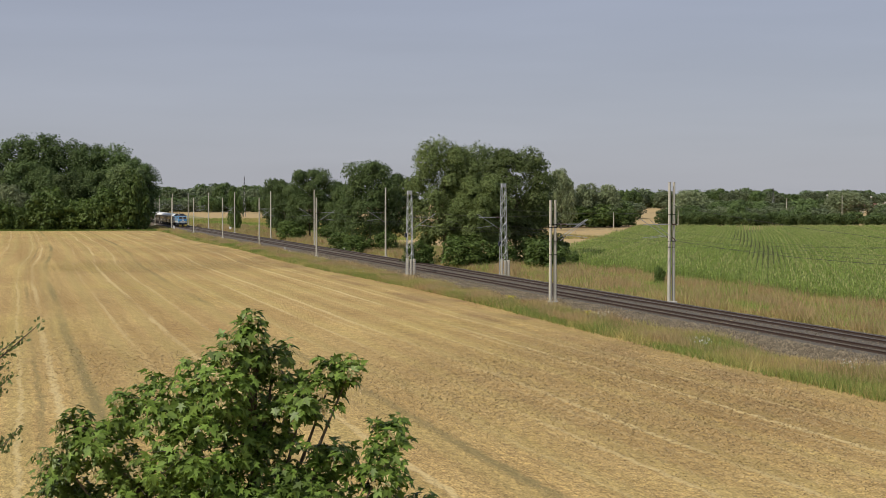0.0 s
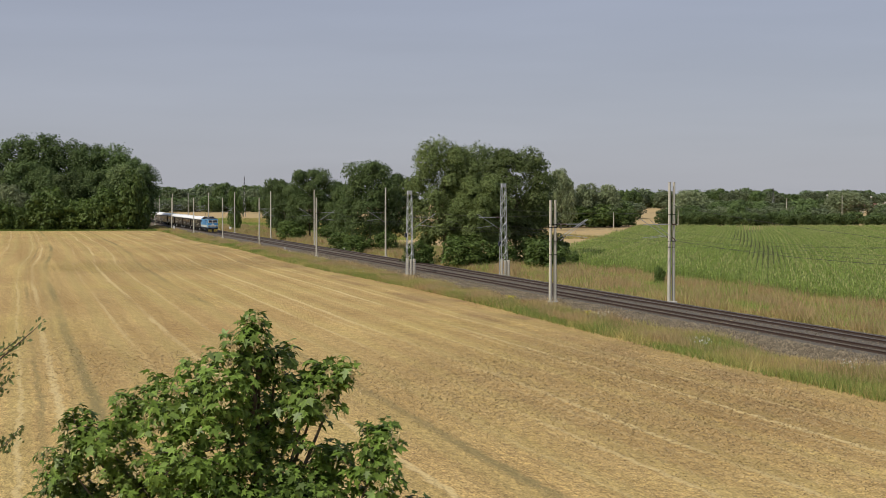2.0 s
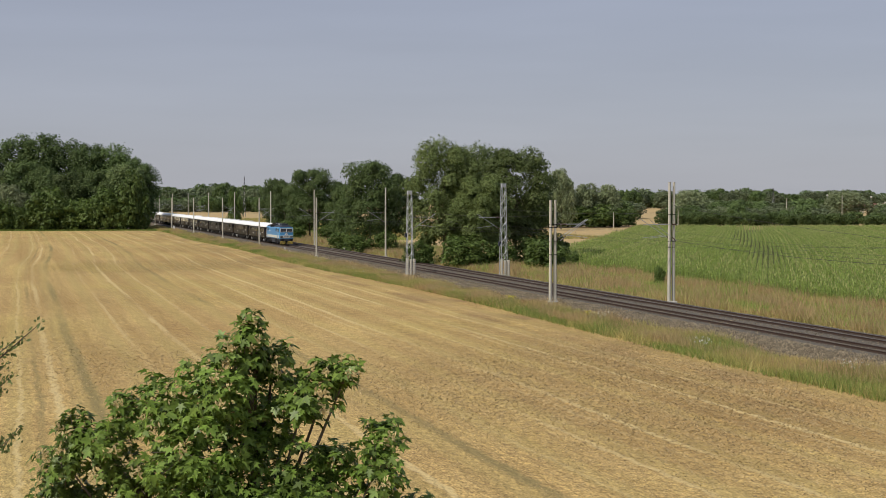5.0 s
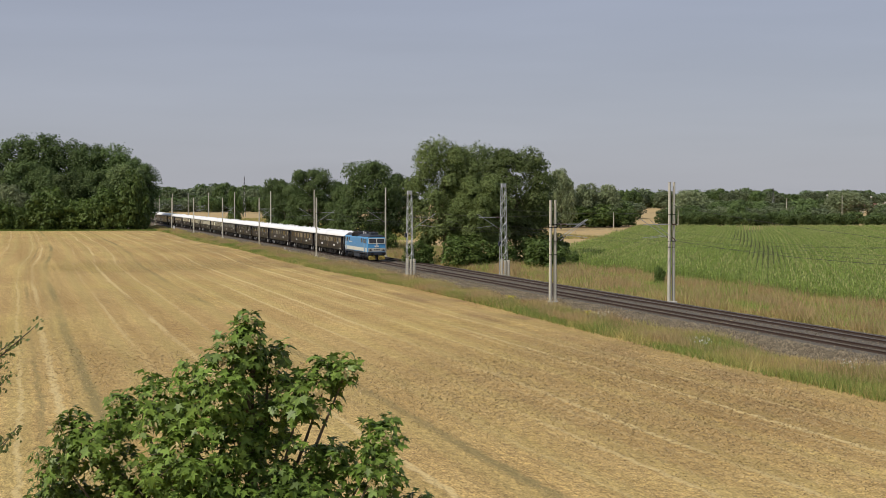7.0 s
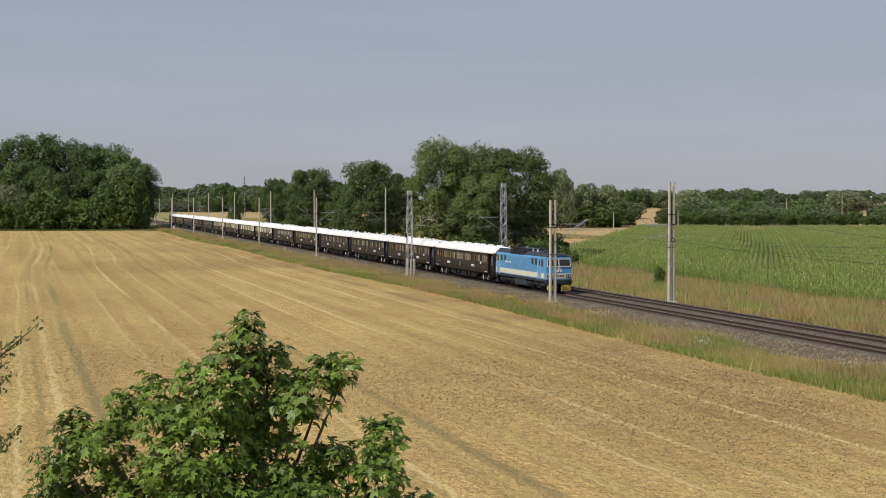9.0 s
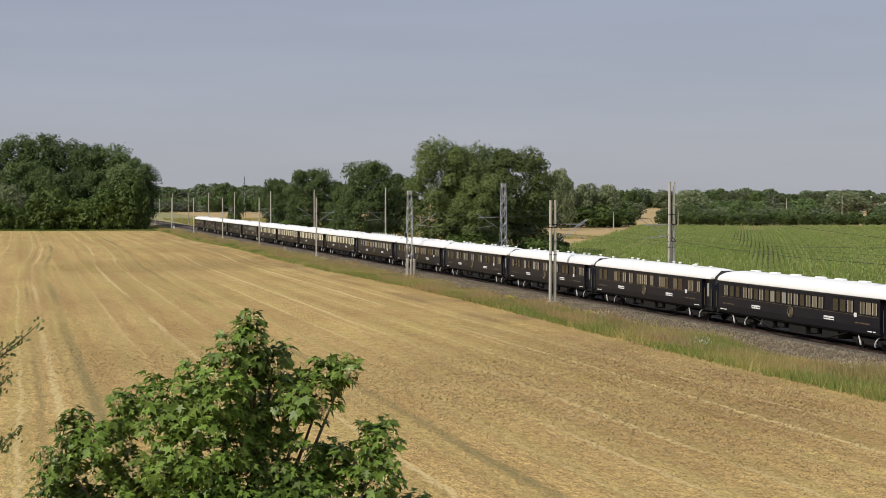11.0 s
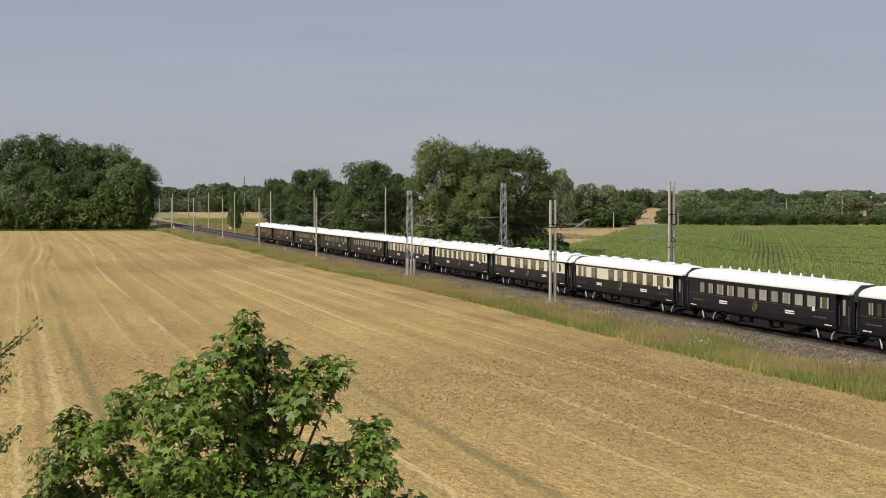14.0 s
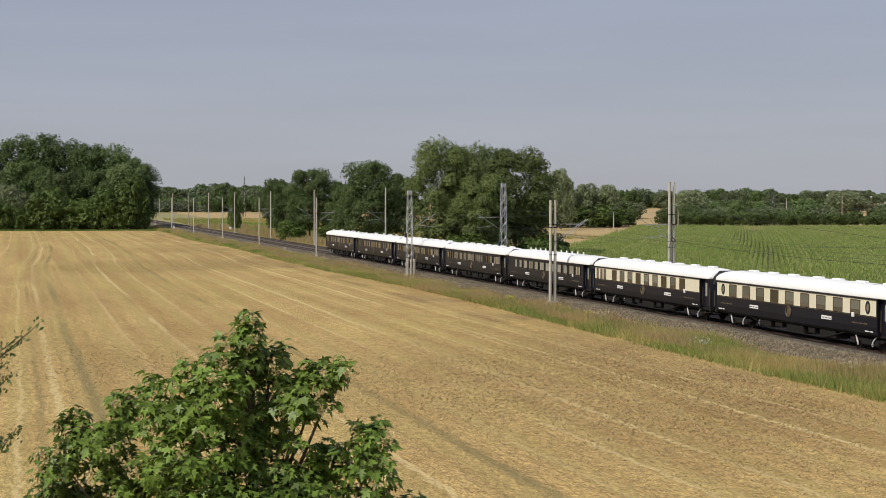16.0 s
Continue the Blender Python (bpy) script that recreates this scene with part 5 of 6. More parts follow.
def make_verges():
    rng = np.random.default_rng(7)

    def strip(n, o0, o1, h0, h1, w, power=1.6, s0=52, s1=520, clump=0.0):
        s = s0 + (s1 - s0) * rng.random(n) ** power
        u = rng.random(n)
        edge = np.array([edge_near(x) for x in s]) - 0.7 * rng.random(n) ** 2 if o0 is None else o0
        o = edge + (o1 - edge) * u
        k = np.array([noise.noise((a * 0.12, b * 0.35, clump)) for a, b in zip(s, o)])
        keep = (k > rng.uniform(-0.6, 0.25, n)) if clump else np.ones(n, bool)
        s, o, k = s[keep], o[keep], k[keep]
        m = len(s)
        ww = w * (0.6 + s / 220)
        return blade_tris(s, o, rng.uniform(h0, h1, m) * (1 + 1.0 * k), ww, rng.uniform(0.1, 0.9, m), rng)

    stuff("verge_grass", "tall dry yellow-green grass along the railway", "grass", poly_mesh("verge_grass", strip(110000, None, -3.3, 0.28, 0.75, 0.022), M_GRASS))
    stuff("green_grass", "low fresh green grass at the field's edge", "grass", poly_mesh("green_grass", strip(110000, None, -4.4, 0.2, 0.62, 0.026, clump=4.0), M_GRASS_GREEN))
    stuff("seeding_grass", "reddish seeding grass heads along the railway", "grass", poly_mesh("seeding_grass", strip(95000, -7.4, -3.7, 0.45, 0.90, 0.020, clump=9.0), M_GRASS_RED))
    stuff("far_verge_grass", "dry tall grass beyond the tracks", "grass", poly_mesh("far_verge_grass", strip(100000, 9.3, 28, 0.35, 0.85, 0.030), M_GRASS))
    stuff("far_green_grass", "green tufts beyond the tracks", "grass", poly_mesh("far_green_grass", strip(90000, 10.5, 30, 0.3, 1.0, 0.032, clump=14.0), M_GRASS_GREEN))
    stuff("far_seeding_grass", "reddish seeding grass beyond the tracks", "grass", poly_mesh("far_seeding_grass", strip(150000, 9.6, 27, 0.65, 1.15, 0.028, clump=19.0), M_GRASS_RED))
    # rough meadow between the line and the far wood
    n = 60000
    s, o = rng.uniform(330, 640, n), rng.uniform(10, 95, n)
    z = np.array([ground_height(a, b) for a, b in zip(s, o)])
    k = np.array([noise.noise((a * 0.02, b * 0.05, 31.0)) for a, b in zip(s, o)]) + rng.normal(0, 0.12, n) - (o - 30) * 0.006
    for name, label, keep, m in (("meadow_grass", "long dry golden meadow grass before a far wood", k < 0.02, M_GRASS), ("meadow_green", "fresh green growth in a dry meadow", k >= 0.02, M_GRASS_GREEN)):
        c = int(keep.sum())
        stuff(name, label, "grass", poly_mesh(name, blade_tris(s[keep], o[keep], rng.uniform(0.4, 1.0, c), 0.13, rng.uniform(0.1, 0.9, c), rng, z[keep]), m))
    # field stubble in the foreground
    n = 320000
    s = 38 + 300 * (1 - np.sqrt(rng.random(n)))
    o = -8.6 - 62 * (1 - np.sqrt(rng.random(n)))
    stuff("stubble", "short cut straw stubble standing in the mown field", "stubble", poly_mesh("stubble", blade_tris(s, o, rng.uniform(0.03, 0.10, n), 0.034, rng.uniform(0.5, 4.0, n), rng, np.full(n, -1.22) + 0.03), M_STRAW))

    # rough grass where the field meets the wood
    n = 14000
    gx, gy = rng.uniform(-175, -92, n), rng.uniform(459, 466, n)
    so = np.array([rail_of(a, b2) for a, b2 in zip(gx, gy)])
    stuff("wood_edge_grass", "rough green grass along the foot of the wood", "grass", poly_mesh("wood_edge_grass", blade_tris(so[:, 0], so[:, 1], rng.uniform(0.2, 0.7, n), 0.10, rng.uniform(0.1, 0.9, n), rng, np.full(n, -1.2)), M_GRASS_GREEN))
    # flowering weeds
    def flowers(name, label, spots, material, h, size, count):
        for s0, o0, spread in spots:
            P = np.stack([-(s0 + rng.normal(0, spread, count)), o0 + rng.normal(0, spread * 0.35, count), np.zeros(count)], axis=1)
            P[:, 2] = [ground_height(-a, b) + h * rng.uniform(0.7, 1.1) for a, b, _ in P]
            N = np.tile(np.array([[-0.3, -0.6, 0.8]]), (count, 1))
            stems = blade_tris(-P[:, 0], P[:, 1], P[:, 2] + 1.05, 0.02, np.full(count, 0.02), rng, np.full(count, -1.05))
            me = poly_mesh(name, np.concatenate([quads_at(P, N, size, rng, 0.9), np.concatenate([stems, stems[:, 2:3]], axis=1)]), material)
            me.materials.append(M_GRASS_GREEN)
            idx = np.zeros(len(me.polygons), dtype=np.int32)
            idx[count:] = 1
            me.polygons.foreach_set("material_index", idx)
            stuff(name, label, "wildflowers", me)
    flowers("white_umbel_flowers", "clump of white umbel flowers in the verge", [(88, -6.3, 0.7), (109, -5.3, 1.0), (196, -5.4, 4.0), (215, -5.8, 5.0), (224, -4.8, 2.5), (150, -5.0, 3), (265, -5.2, 6), (72, -5.0, 0.8)], M_WHITEFLOWER, 0.85, 0.045, 70)
    flowers("yellow_flowers", "clump of yellow wildflowers in the verge", [(192, -6.0, 2.2), (133, -4.6, 0.8), (112, -4.7, 0.9)], M_YELLOWFLOWER, 0.6, 0.06, 160)


make_verges()

ROW_A = radians(12.6)
ROW_U, ROW_W = Vector((math.sin(ROW_A), math.cos(ROW_A), 0)), Vector((math.cos(ROW_A), -math.sin(ROW_A), 0))
CORN0 = Vector((11.8, 214, 0))
LUSH = (47.5, 238.0)


def make_corn():
    """Rows of corn, each plant a stalk with arching leaves and a tassel."""
    rng = np.random.default_rng(12)
    pts, rown = [], []
    for k in range(235):
        b = k * 0.78
        a = -140.0
        while a < 310:
            p = CORN0 + ROW_U * a + ROW_W * (b + 0.5 * math.sin(a * 0.02))
            far_ = max(0.0, min(1.0, (p.y - 150) / 300))
            a += 0.34 + 0.66 * far_
            s, o = rail_of(p.x, p.y)
            if o < 25.0 + 1.5 * math.sin(s * 0.05) + 6.0 * max(0.0, min(1.0, (s - 185) / 15)) or p.y > 455 or p.x > p.y * 0.335 or s < 20:
                continue
            if noise.noise((p.x * 0.03, p.y * 0.03, 2)) < -0.42 and rng.random() < 0.3:
                continue
            pts.append((p.x, p.y, ground_height(s, o)))
            rown.append(k)
    P = np.array(pts)
    edge_off = np.array([rail_of(x, y)[1] for x, y, _ in P])
    P[:, :2] += rng.normal(0, 1, (len(P), 2)) * np.interp(edge_off, [28, 48, 75], [0.20, 0.09, 0.03])[:, None]
    lush = ((P[:, 0] - LUSH[0]) / 6.5) ** 2 + ((P[:, 1] - LUSH[1]) / 17.0) ** 2 < 1 + 0.4 * rng.normal(0, 1, len(P))
    n = len(P)
    hum = np.array([noise.noise((x * 0.02, y * 0.02, 8)) for x, y, _ in P])
    row_h, row_t = rng.uniform(0.82, 1.12, 240)[rown], rng.uniform(0.1, 1.0, 240)[rown]
    H = rng.uniform(1.5, 1.95, n) * (1 + 0.22 * hum) * np.where(lush, 1.1, row_h)
    thick = 0.7 + P[:, 1] / 300
    Q = []
    for k in range(5):
        a = rng.uniform(0, math.tau, n)
        z = H * rng.uniform(0.35, 0.85, n)
        L = rng.uniform(0.26, 0.48, n)
        c, s_ = np.cos(a), np.sin(a)
        w = 0.042 * thick
        root = P + np.stack([np.zeros(n), np.zeros(n), z], axis=1)
        mid = root + np.stack([c * L * 0.55, s_ * L * 0.55, L * 0.55], axis=1)
        tip = root + np.stack([c * L, s_ * L, L * 0.30], axis=1)
        side = np.stack([-s_ * w, c * w, np.zeros(n)], axis=1)
        Q.append(np.stack([root, mid - side, tip, mid + side], axis=1))
    st = 0.025 * thick
    zero = np.zeros(n)
    Q.append(np.stack([P + np.stack([-st, zero, zero], 1), P + np.stack([st, zero, zero], 1), P + np.stack([st * 0.5, zero, H * 0.95], 1), P + np.stack([-st * 0.5, zero, H * 0.95], 1)], axis=1))
    stuff("corn", "rows of tall green corn in a large field", "corn", poly_mesh("corn", np.concatenate(Q), M_CORN), Matrix())
    pick = (rng.random(n) < row_t) & ~lush
    T = P[pick] + np.stack([zero[pick], zero[pick], H[pick] * 0.9], 1)
    m = len(T)
    tw = 0.042 * thick[pick]
    a = rng.uniform(0, math.tau, m)
    stuff("corn_tassels", "pale yellow tassels on top of the corn", "corn", poly_mesh("corn_tassels", np.stack([T, T + np.stack([np.cos(a) * tw, np.sin(a) * tw, np.full(m, 0.22)], 1), T + np.stack([np.cos(a) * 0.02, np.sin(a) * 0.02, np.full(m, 0.36)], 1), T + np.stack([-np.cos(a) * tw, -np.sin(a) * tw, np.full(m, 0.24)], 1)], axis=1), M_TASSEL), Matrix())
    # the soil under it, its colour darkened to the green of shaded plants
    bm = bmesh.new()
    vs = []
    for a in range(-150, 251, 20):
        row = []
        for b in range(0, 185, 8):
            p = CORN0 + ROW_U * a + ROW_W * (b - 0.5)
            s, o = rail_of(p.x, p.y)
            if o < 25.5:
                p = p + ACROSS * (25.5 - o)
                s, o = rail_of(p.x, p.y)
            row.append(bm.verts.new((p.x, p.y, ground_height(s, o) + 0.06)))
        vs.append(row)
    for r0, r1 in zip(vs, vs[1:]):
        for k in range(len(r0) - 1):
            bm.faces.new((r0[k], r0[k + 1], r1[k + 1], r1[k]))
    bmesh.ops.recalc_face_normals(bm, faces=bm.faces)
    tagged(new("corn_soil", mesh_of("corn_soil", bm, M_SHADED_SOIL)), "brown and green soil, darkened for the shade between the corn rows", "ground", kind="structure")


make_corn()


# ---- far houses, pylon, poles, trackside fittings ----
def house(x, y, w, d, h, roof_h, turn, label):
    s, o = rail_of(x, y)
    t = thing("house", label, "house", "far houses", at=pose(x, y, ground_height(s, o), 0, 0, turn))
    wall = part("wall", box(bmesh.new(), -w / 2, w / 2, -d / 2, d / 2, -0.5, h), M_RENDER, t)
    bm = sweep(bmesh.new(), [[(xx, yy, zz) for yy, zz in ((-d / 2 - 0.5, h - 0.1), (d / 2 + 0.5, h - 0.1), (0, h + roof_h))] for xx in (-w / 2 - 0.4, w / 2 + 0.4)])
    roof = part("roof", bm, M_ROOFTILE, t, "red tiled gable roof")
    part("chimney", box(bmesh.new(), w * 0.2, w * 0.2 + 0.7, -0.4, 0.4, h + roof_h * 0.5, h + roof_h + 1.0, 0.03), M_RENDER, roof)
    for k in range(3):
        xx = -w / 2 + w * (k + 0.5) / 3
        win = part("window", box(bmesh.new(), xx - 0.6, xx + 0.6, -d / 2 - 0.03, -d / 2 + 0.03, h * 0.45, h * 0.8, 0.01), M_PLATE, t)
        part("pane", box(bmesh.new(), xx - 0.5, xx + 0.5, -d / 2 - 0.05, -d / 2 + 0.02, h * 0.45 + 0.1, h * 0.8 - 0.1), M_GLASS_DARK, win)


house(236, 800, 7.5, 7, 3.7, 2.7, 8, "rendered house with red tiled roof behind a hedge")
house(226, 800, 4, 5, 2.2, 1.4, -10, "small red-roofed house behind a hedge")
house(172, 760, 5, 5, 3.0, 1.8, 20, "low house with dull red roof among trees")
house(251, 800, 9, 7, 3.6, 1.6, 5, "pale house with flat-pitched roof behind a hedge")


def lattice_tower(x, y, h, w, label):
    s, o = rail_of(x, y)
    t = thing("lattice_tower", label, "pylon", "far pylons", at=pose(x, y, ground_height(s, o), 0, 0, 20))
    n = 8

    def corner(k, z):
        ww = w * (1 - 0.8 * z / h)
        sx, sy = ((-1, -1), (1, -1), (1, 1), (-1, 1))[k]
        return Vector((sx * ww, sy * ww, z))
    for k in range(4):
        part("leg", rod(bmesh.new(), corner(k, -0.3), corner(k, h), 0.06, 0.05, 5), M_DARKSTEEL, t)
        bm = bmesh.new()
        for i in range(n):
            a, b = (k, (k + 1) % 4) if i % 2 else ((k + 1) % 4, k)
            rod(bm, corner(a, h * i / n), corner(b, h * (i + 1) / n), 0.035, n=4)
        part("bracing", bm, M_GALV, t)


lattice_tower(150.5, 637, 14.0, 0.7, "thin grey lattice tower beyond the hedge")
lattice_tower(-98, 690, 20.0, 0.55, "thin red and grey lattice tower above far trees")


def field_pole(x, y, h, label):
    s, o = rail_of(x, y)
    t = thing("field_pole", label, "utility pole", "field poles", at=pose(x, y, ground_height(s, o)))
    p = part("pole", rod(bmesh.new(), (0, 0, -0.3), (0, 0, h), 0.16, 0.12, 8), M_CONCRETE, t)
    part("cross_arm", rod(bmesh.new(), (-0.5, 0, h - 0.3), (0.5, 0, h - 0.3), 0.06, n=5), M_DARKSTEEL, p)


for px, d, h in ((1392, 620, 9.5), (1490, 610, 11.0), (1086, 480, 5.5), (1200, 500, 6.0)):
    field_pole((px - 784) / 2473 * d, d, h, "slim grey concrete field pole")


def far_lamp(px, top):
    d = 940
    x = (px - 784) / 2473 * d
    s, o = rail_of(x, d)
    g = ground_height(s, o)
    h = EYE + (351 - top) / 2473 * d - g
    t = thing("street_lamp", "tall far street lamp with pale round head", "street lamp", "far street lamps", at=pose(x, d - 40, g))
    part("pole", rod(bmesh.new(), (0, 0, -0.3), (0, 0, h), 0.12, 0.08, 6), M_GALV, t)
    part("lamp_head", ball(bmesh.new(), (0, 0, h), 0.75, 1, 1, 0.7, 1), M_PLATE, t)


for px, top in ((1435, 346), (1471, 349), (1509, 349), (1550, 346)):
    far_lamp(px, top)


def marker_post(s, off):
    t = thing("marker_post", "short white trackside kilometre post", "marker post", "marker posts", at=on_rail(s, off, -0.8))
    bm = sweep(bmesh.new(), [[(x * k, y * k, z) for x, y in ((-0.26, -0.09), (0.26, -0.09), (0.26, 0.09), (-0.26, 0.09))] for z, k in ((-0.3, 1), (0.75, 1), (0.95, 0.8))])
    post = part("post", bm, M_CONCRETE_PALE, t)
    part("lettering", box(bmesh.new(), -0.12, 0.12, -0.105, -0.088, 0.35, 0.55), M_DARKSTEEL, post)


marker_post(263.5, -3.6)
marker_post(262, 7.6)


def parapet(s, off, label):
    """A short white culvert railing: posts and three boards."""
    t = thing("culvert_railing", label, "railing", "culvert railings", at=on_rail(s, off, -0.7))
    for x in (-1.9, 0, 1.9):
        part("post", box(bmesh.new(), x - 0.08, x + 0.08, -0.08, 0.08, -0.4, 1.45, 0.02), M_CONCRETE_PALE, t)
    for z in (0.25, 0.7, 1.15):
        part("rail_board", box(bmesh.new(), -2.1, 2.1, -0.13, -0.085, z, z + 0.26, 0.01), M_PLATE, t)


parapet(452, -4.6, "white slatted culvert railing beside the track")
parapet(432, 10.5, "grey-white slatted culvert railing beyond the tracks")


# ---- treetop and twigs close to the camera ----
def leaf_halves(P, A, N, size):
    """Five-lobed leaves folded on their midrib: at P, pointing along A, facing N."""
    half = np.array([(0, 0), (0.10, -0.10), (0.36, -0.15), (0.22, 0.10), (0.34, 0.20), (0.68, 0.38), (0.38, 0.42), (0.19, 0.45), (0.24, 0.68), (0.11, 0.80), (0, 1.08)])
    A = A / (np.linalg.norm(A, axis=1, keepdims=True) + 1e-9)
    B = np.cross(A, N)
    B /= np.linalg.norm(B, axis=1, keepdims=True) + 1e-9
    N = np.cross(B, A)
    out = []
    for g in (1, -1):
        pts = half if g > 0 else half[::-1]
        out.append(np.stack([P + size[:, None] * (A * v + B * (g * u) - N * (0.24 * u + 0.34 * v * v)) for u, v in pts], axis=1))
    return np.concatenate(out)


LOBES = [(446, 572, 20, 0.0), (440, 600, 26, -0.05), (428, 640, 46, -0.1), (480, 645, 42, 0.1), (585, 672, 44, 0.1), (615, 665, 26, 0.0), (535, 715, 62, 0.0), (385, 690, 72, -0.2), (305, 725, 66, 0.0), (232, 725, 42, 0.1),
         (450, 760, 95, 0.2), (690, 778, 38, 0.0), (672, 835, 52, -0.2), (598, 820, 34, 0.1), (330, 810, 100, -0.3), (180, 790, 58, 0.0), (125, 760, 34, 0.1), (105, 815, 44, -0.1), (555, 855, 80, 0.0),
         (235, 865, 85, 0.1), (420, 880, 120, 0.0), (110, 885, 60, 0.1), (665, 905, 60, 0.0), (740, 905, 28, 0.1), (300, 960, 120, 0.2), (500, 970, 140, -0.2), (630, 990, 90, 0.1), (150, 980, 90, 0.0)]
TREE_Y = 12.0


def lobe_world(px, py, r, dy):
    y = TREE_Y + dy
    return np.array([(px - 784) / 2473 * y, y, EYE - (py - 351) / 2473 * y]), r / 2473 * y


maple_limbs = []


def make_maple():
    rng = np.random.default_rng(5)
    base = Vector((-1.75, TREE_Y + 0.1, -1.2))
    t = thing("maple_tree", "green maple treetop with five-lobed leaves and hanging seed keys", "tree", at=Matrix.Translation(base))
    off = np.array(base)
    tube_pts = [(0, 0, -0.3), (0.05, 0, 2.5), (-0.05, 0.05, 5.0), (0.0, 0, 6.3), (0.08, 0, 7.6), (0.13, -0.02, 9.2)]
    part("trunk", tube(bmesh.new(), tube_pts, [0.17, 0.13, 0.10, 0.075, 0.045, 0.008], 9), M_BARK, t)
    one = [poly_mesh("leaf", leaf_halves(np.zeros((1, 3)), np.array([[0, 1.0, 0]]), np.array([[0.1 * k - 0.1, 0, 1.0]]), np.ones(1)), M_MAPLE) for k in range(3)]
    for px, py, r, dy in LOBES:
        c, rr = lobe_world(px, py, r, dy)
        c = c - off
        z0 = max(3.0, c[2] - 0.5 - 1.1 * abs(c[0]))
        a = Vector((0.05, 0, z0))
        b = Vector(c)
        mid = a.lerp(b, 0.55) + Vector((0.06, 0.03, -0.12))
        limb = part("limb", tube(bmesh.new(), [a, mid, b], [0.030, 0.018, 0.006], 6), M_BARK, t)
        # whorls of leaves at the ends of twigs: stalks spread, blades droop
        count = int(8 + 640 * rr * rr * 0.85)
        d = rng.normal(0, 1, (count, 3))
        d /= np.linalg.norm(d, axis=1, keepdims=True)
        tips = c + d * (rr * rng.random((count, 1)) ** 0.42 * rng.uniform(0.72, 1.14, (count, 1))) * np.array([1, 1.15, 0.95])
        # a few upright shoots break the outline
        shoots = rng.integers(2, 5)
        up = np.stack([rng.uniform(-0.8, 0.8, shoots) * rr, rng.uniform(-0.5, 0.5, shoots) * rr, rng.uniform(0.62, 0.92, shoots) * rr], 1)
        tips, d = np.concatenate([tips, c + up]), np.concatenate([d, np.tile([[0, 0, 1.0]], (shoots, 1))])
        P, A, N, S = [], [], [], []
        for q, w in zip(tips, d):
            axis = w * np.array([1, 1, 0.4]) * 0.55 + np.array([0, -0.1, 0.75]) + rng.normal(0, 0.15, 3)
            axis /= np.linalg.norm(axis)
            e1 = np.cross(axis, (1.0, 0.1, 0))
            e1 /= np.linalg.norm(e1)
            e2 = np.cross(axis, e1)
            m = rng.integers(5, 9)
            turn = rng.uniform(0, math.tau) + np.arange(m) * 2.4
            rad = np.cos(turn)[:, None] * e1 + np.sin(turn)[:, None] * e2
            lift = rng.uniform(-0.02, 0.05, (m, 1))
            P.append(q + rad * rng.uniform(0.02, 0.055, (m, 1)) + axis * lift)
            A.append(rad + axis * rng.uniform(-0.1, 0.4, (m, 1)) + np.array([0, 0, -0.34]) + rng.normal(0, 0.30, (m, 3)))
            N.append(axis + rad * 0.45 + np.array([0, -0.1, 0.25]) + rng.normal(0, 0.38, (m, 3)))
            S.append(rng.uniform(0.042, 0.098, m))
        P, A, N, S = (np.concatenate(v) for v in (P, A, N, S))
        pick = np.argsort(P[:, 1])[:10]
        rest = np.setdiff1d(np.arange(len(P)), pick)
        part("foliage", poly_mesh("foliage", leaf_halves(P[rest], A[rest], N[rest], S[rest]), M_MAPLE), None, limb)["kind"] = "stuff"
        for i in pick:
            y = Vector(A[i]).normalized()
            x = y.cross(Vector(N[i])).normalized()
            ob = part("leaf", one[i % 3], None, limb)
            ob.matrix_basis = Matrix.Translation(P[i]) @ Matrix((x, y, x.cross(y))).transposed().to_4x4() @ Matrix.Diagonal((S[i], S[i], S[i], 1))
        # twigs inside the lobe
        bm = bmesh.new()
        for k in range(9):
            e = b + Vector(rng.normal(0, 1, 3)).normalized() * rr * 0.9
            e.z = max(e.z, b.z - rr * 0.4)
            tube(bm, [b, b.lerp(e, 0.5) + Vector((0, 0, 0.02)), e], [0.006, 0.004, 0.002], 4)
        part("twig_spray", bm, M_BARK, limb)["kind"] = "stuff"
        maple_limbs.append((limb, px, py))
    # hanging bunches of seed keys
    keys = []
    for px, py, r, dy in LOBES:
        for j in range(2 if py < 850 else 1):
            c, rr = lobe_world(px, py, r, dy)
            c = c - off + np.array([rng.uniform(-0.7, 0.7) * rr, -0.95 * rr - 0.02, rng.uniform(-0.3, 0.7) * rr])
            for k in range(18):
                keys.append(c + rng.normal(0, 0.024, 3) + np.array([0, 0, -0.02]))
    keys = np.array(keys)
    part("seed_keys", poly_mesh("seed_keys", quads_at(keys, np.tile([[0, -1.0, 0.2]], (len(keys), 1)), 0.022, rng, 0.4), M_SEED), None, t, "pale yellow bunches of winged seeds")["kind"] = "stuff"
    return t


maple = make_maple()


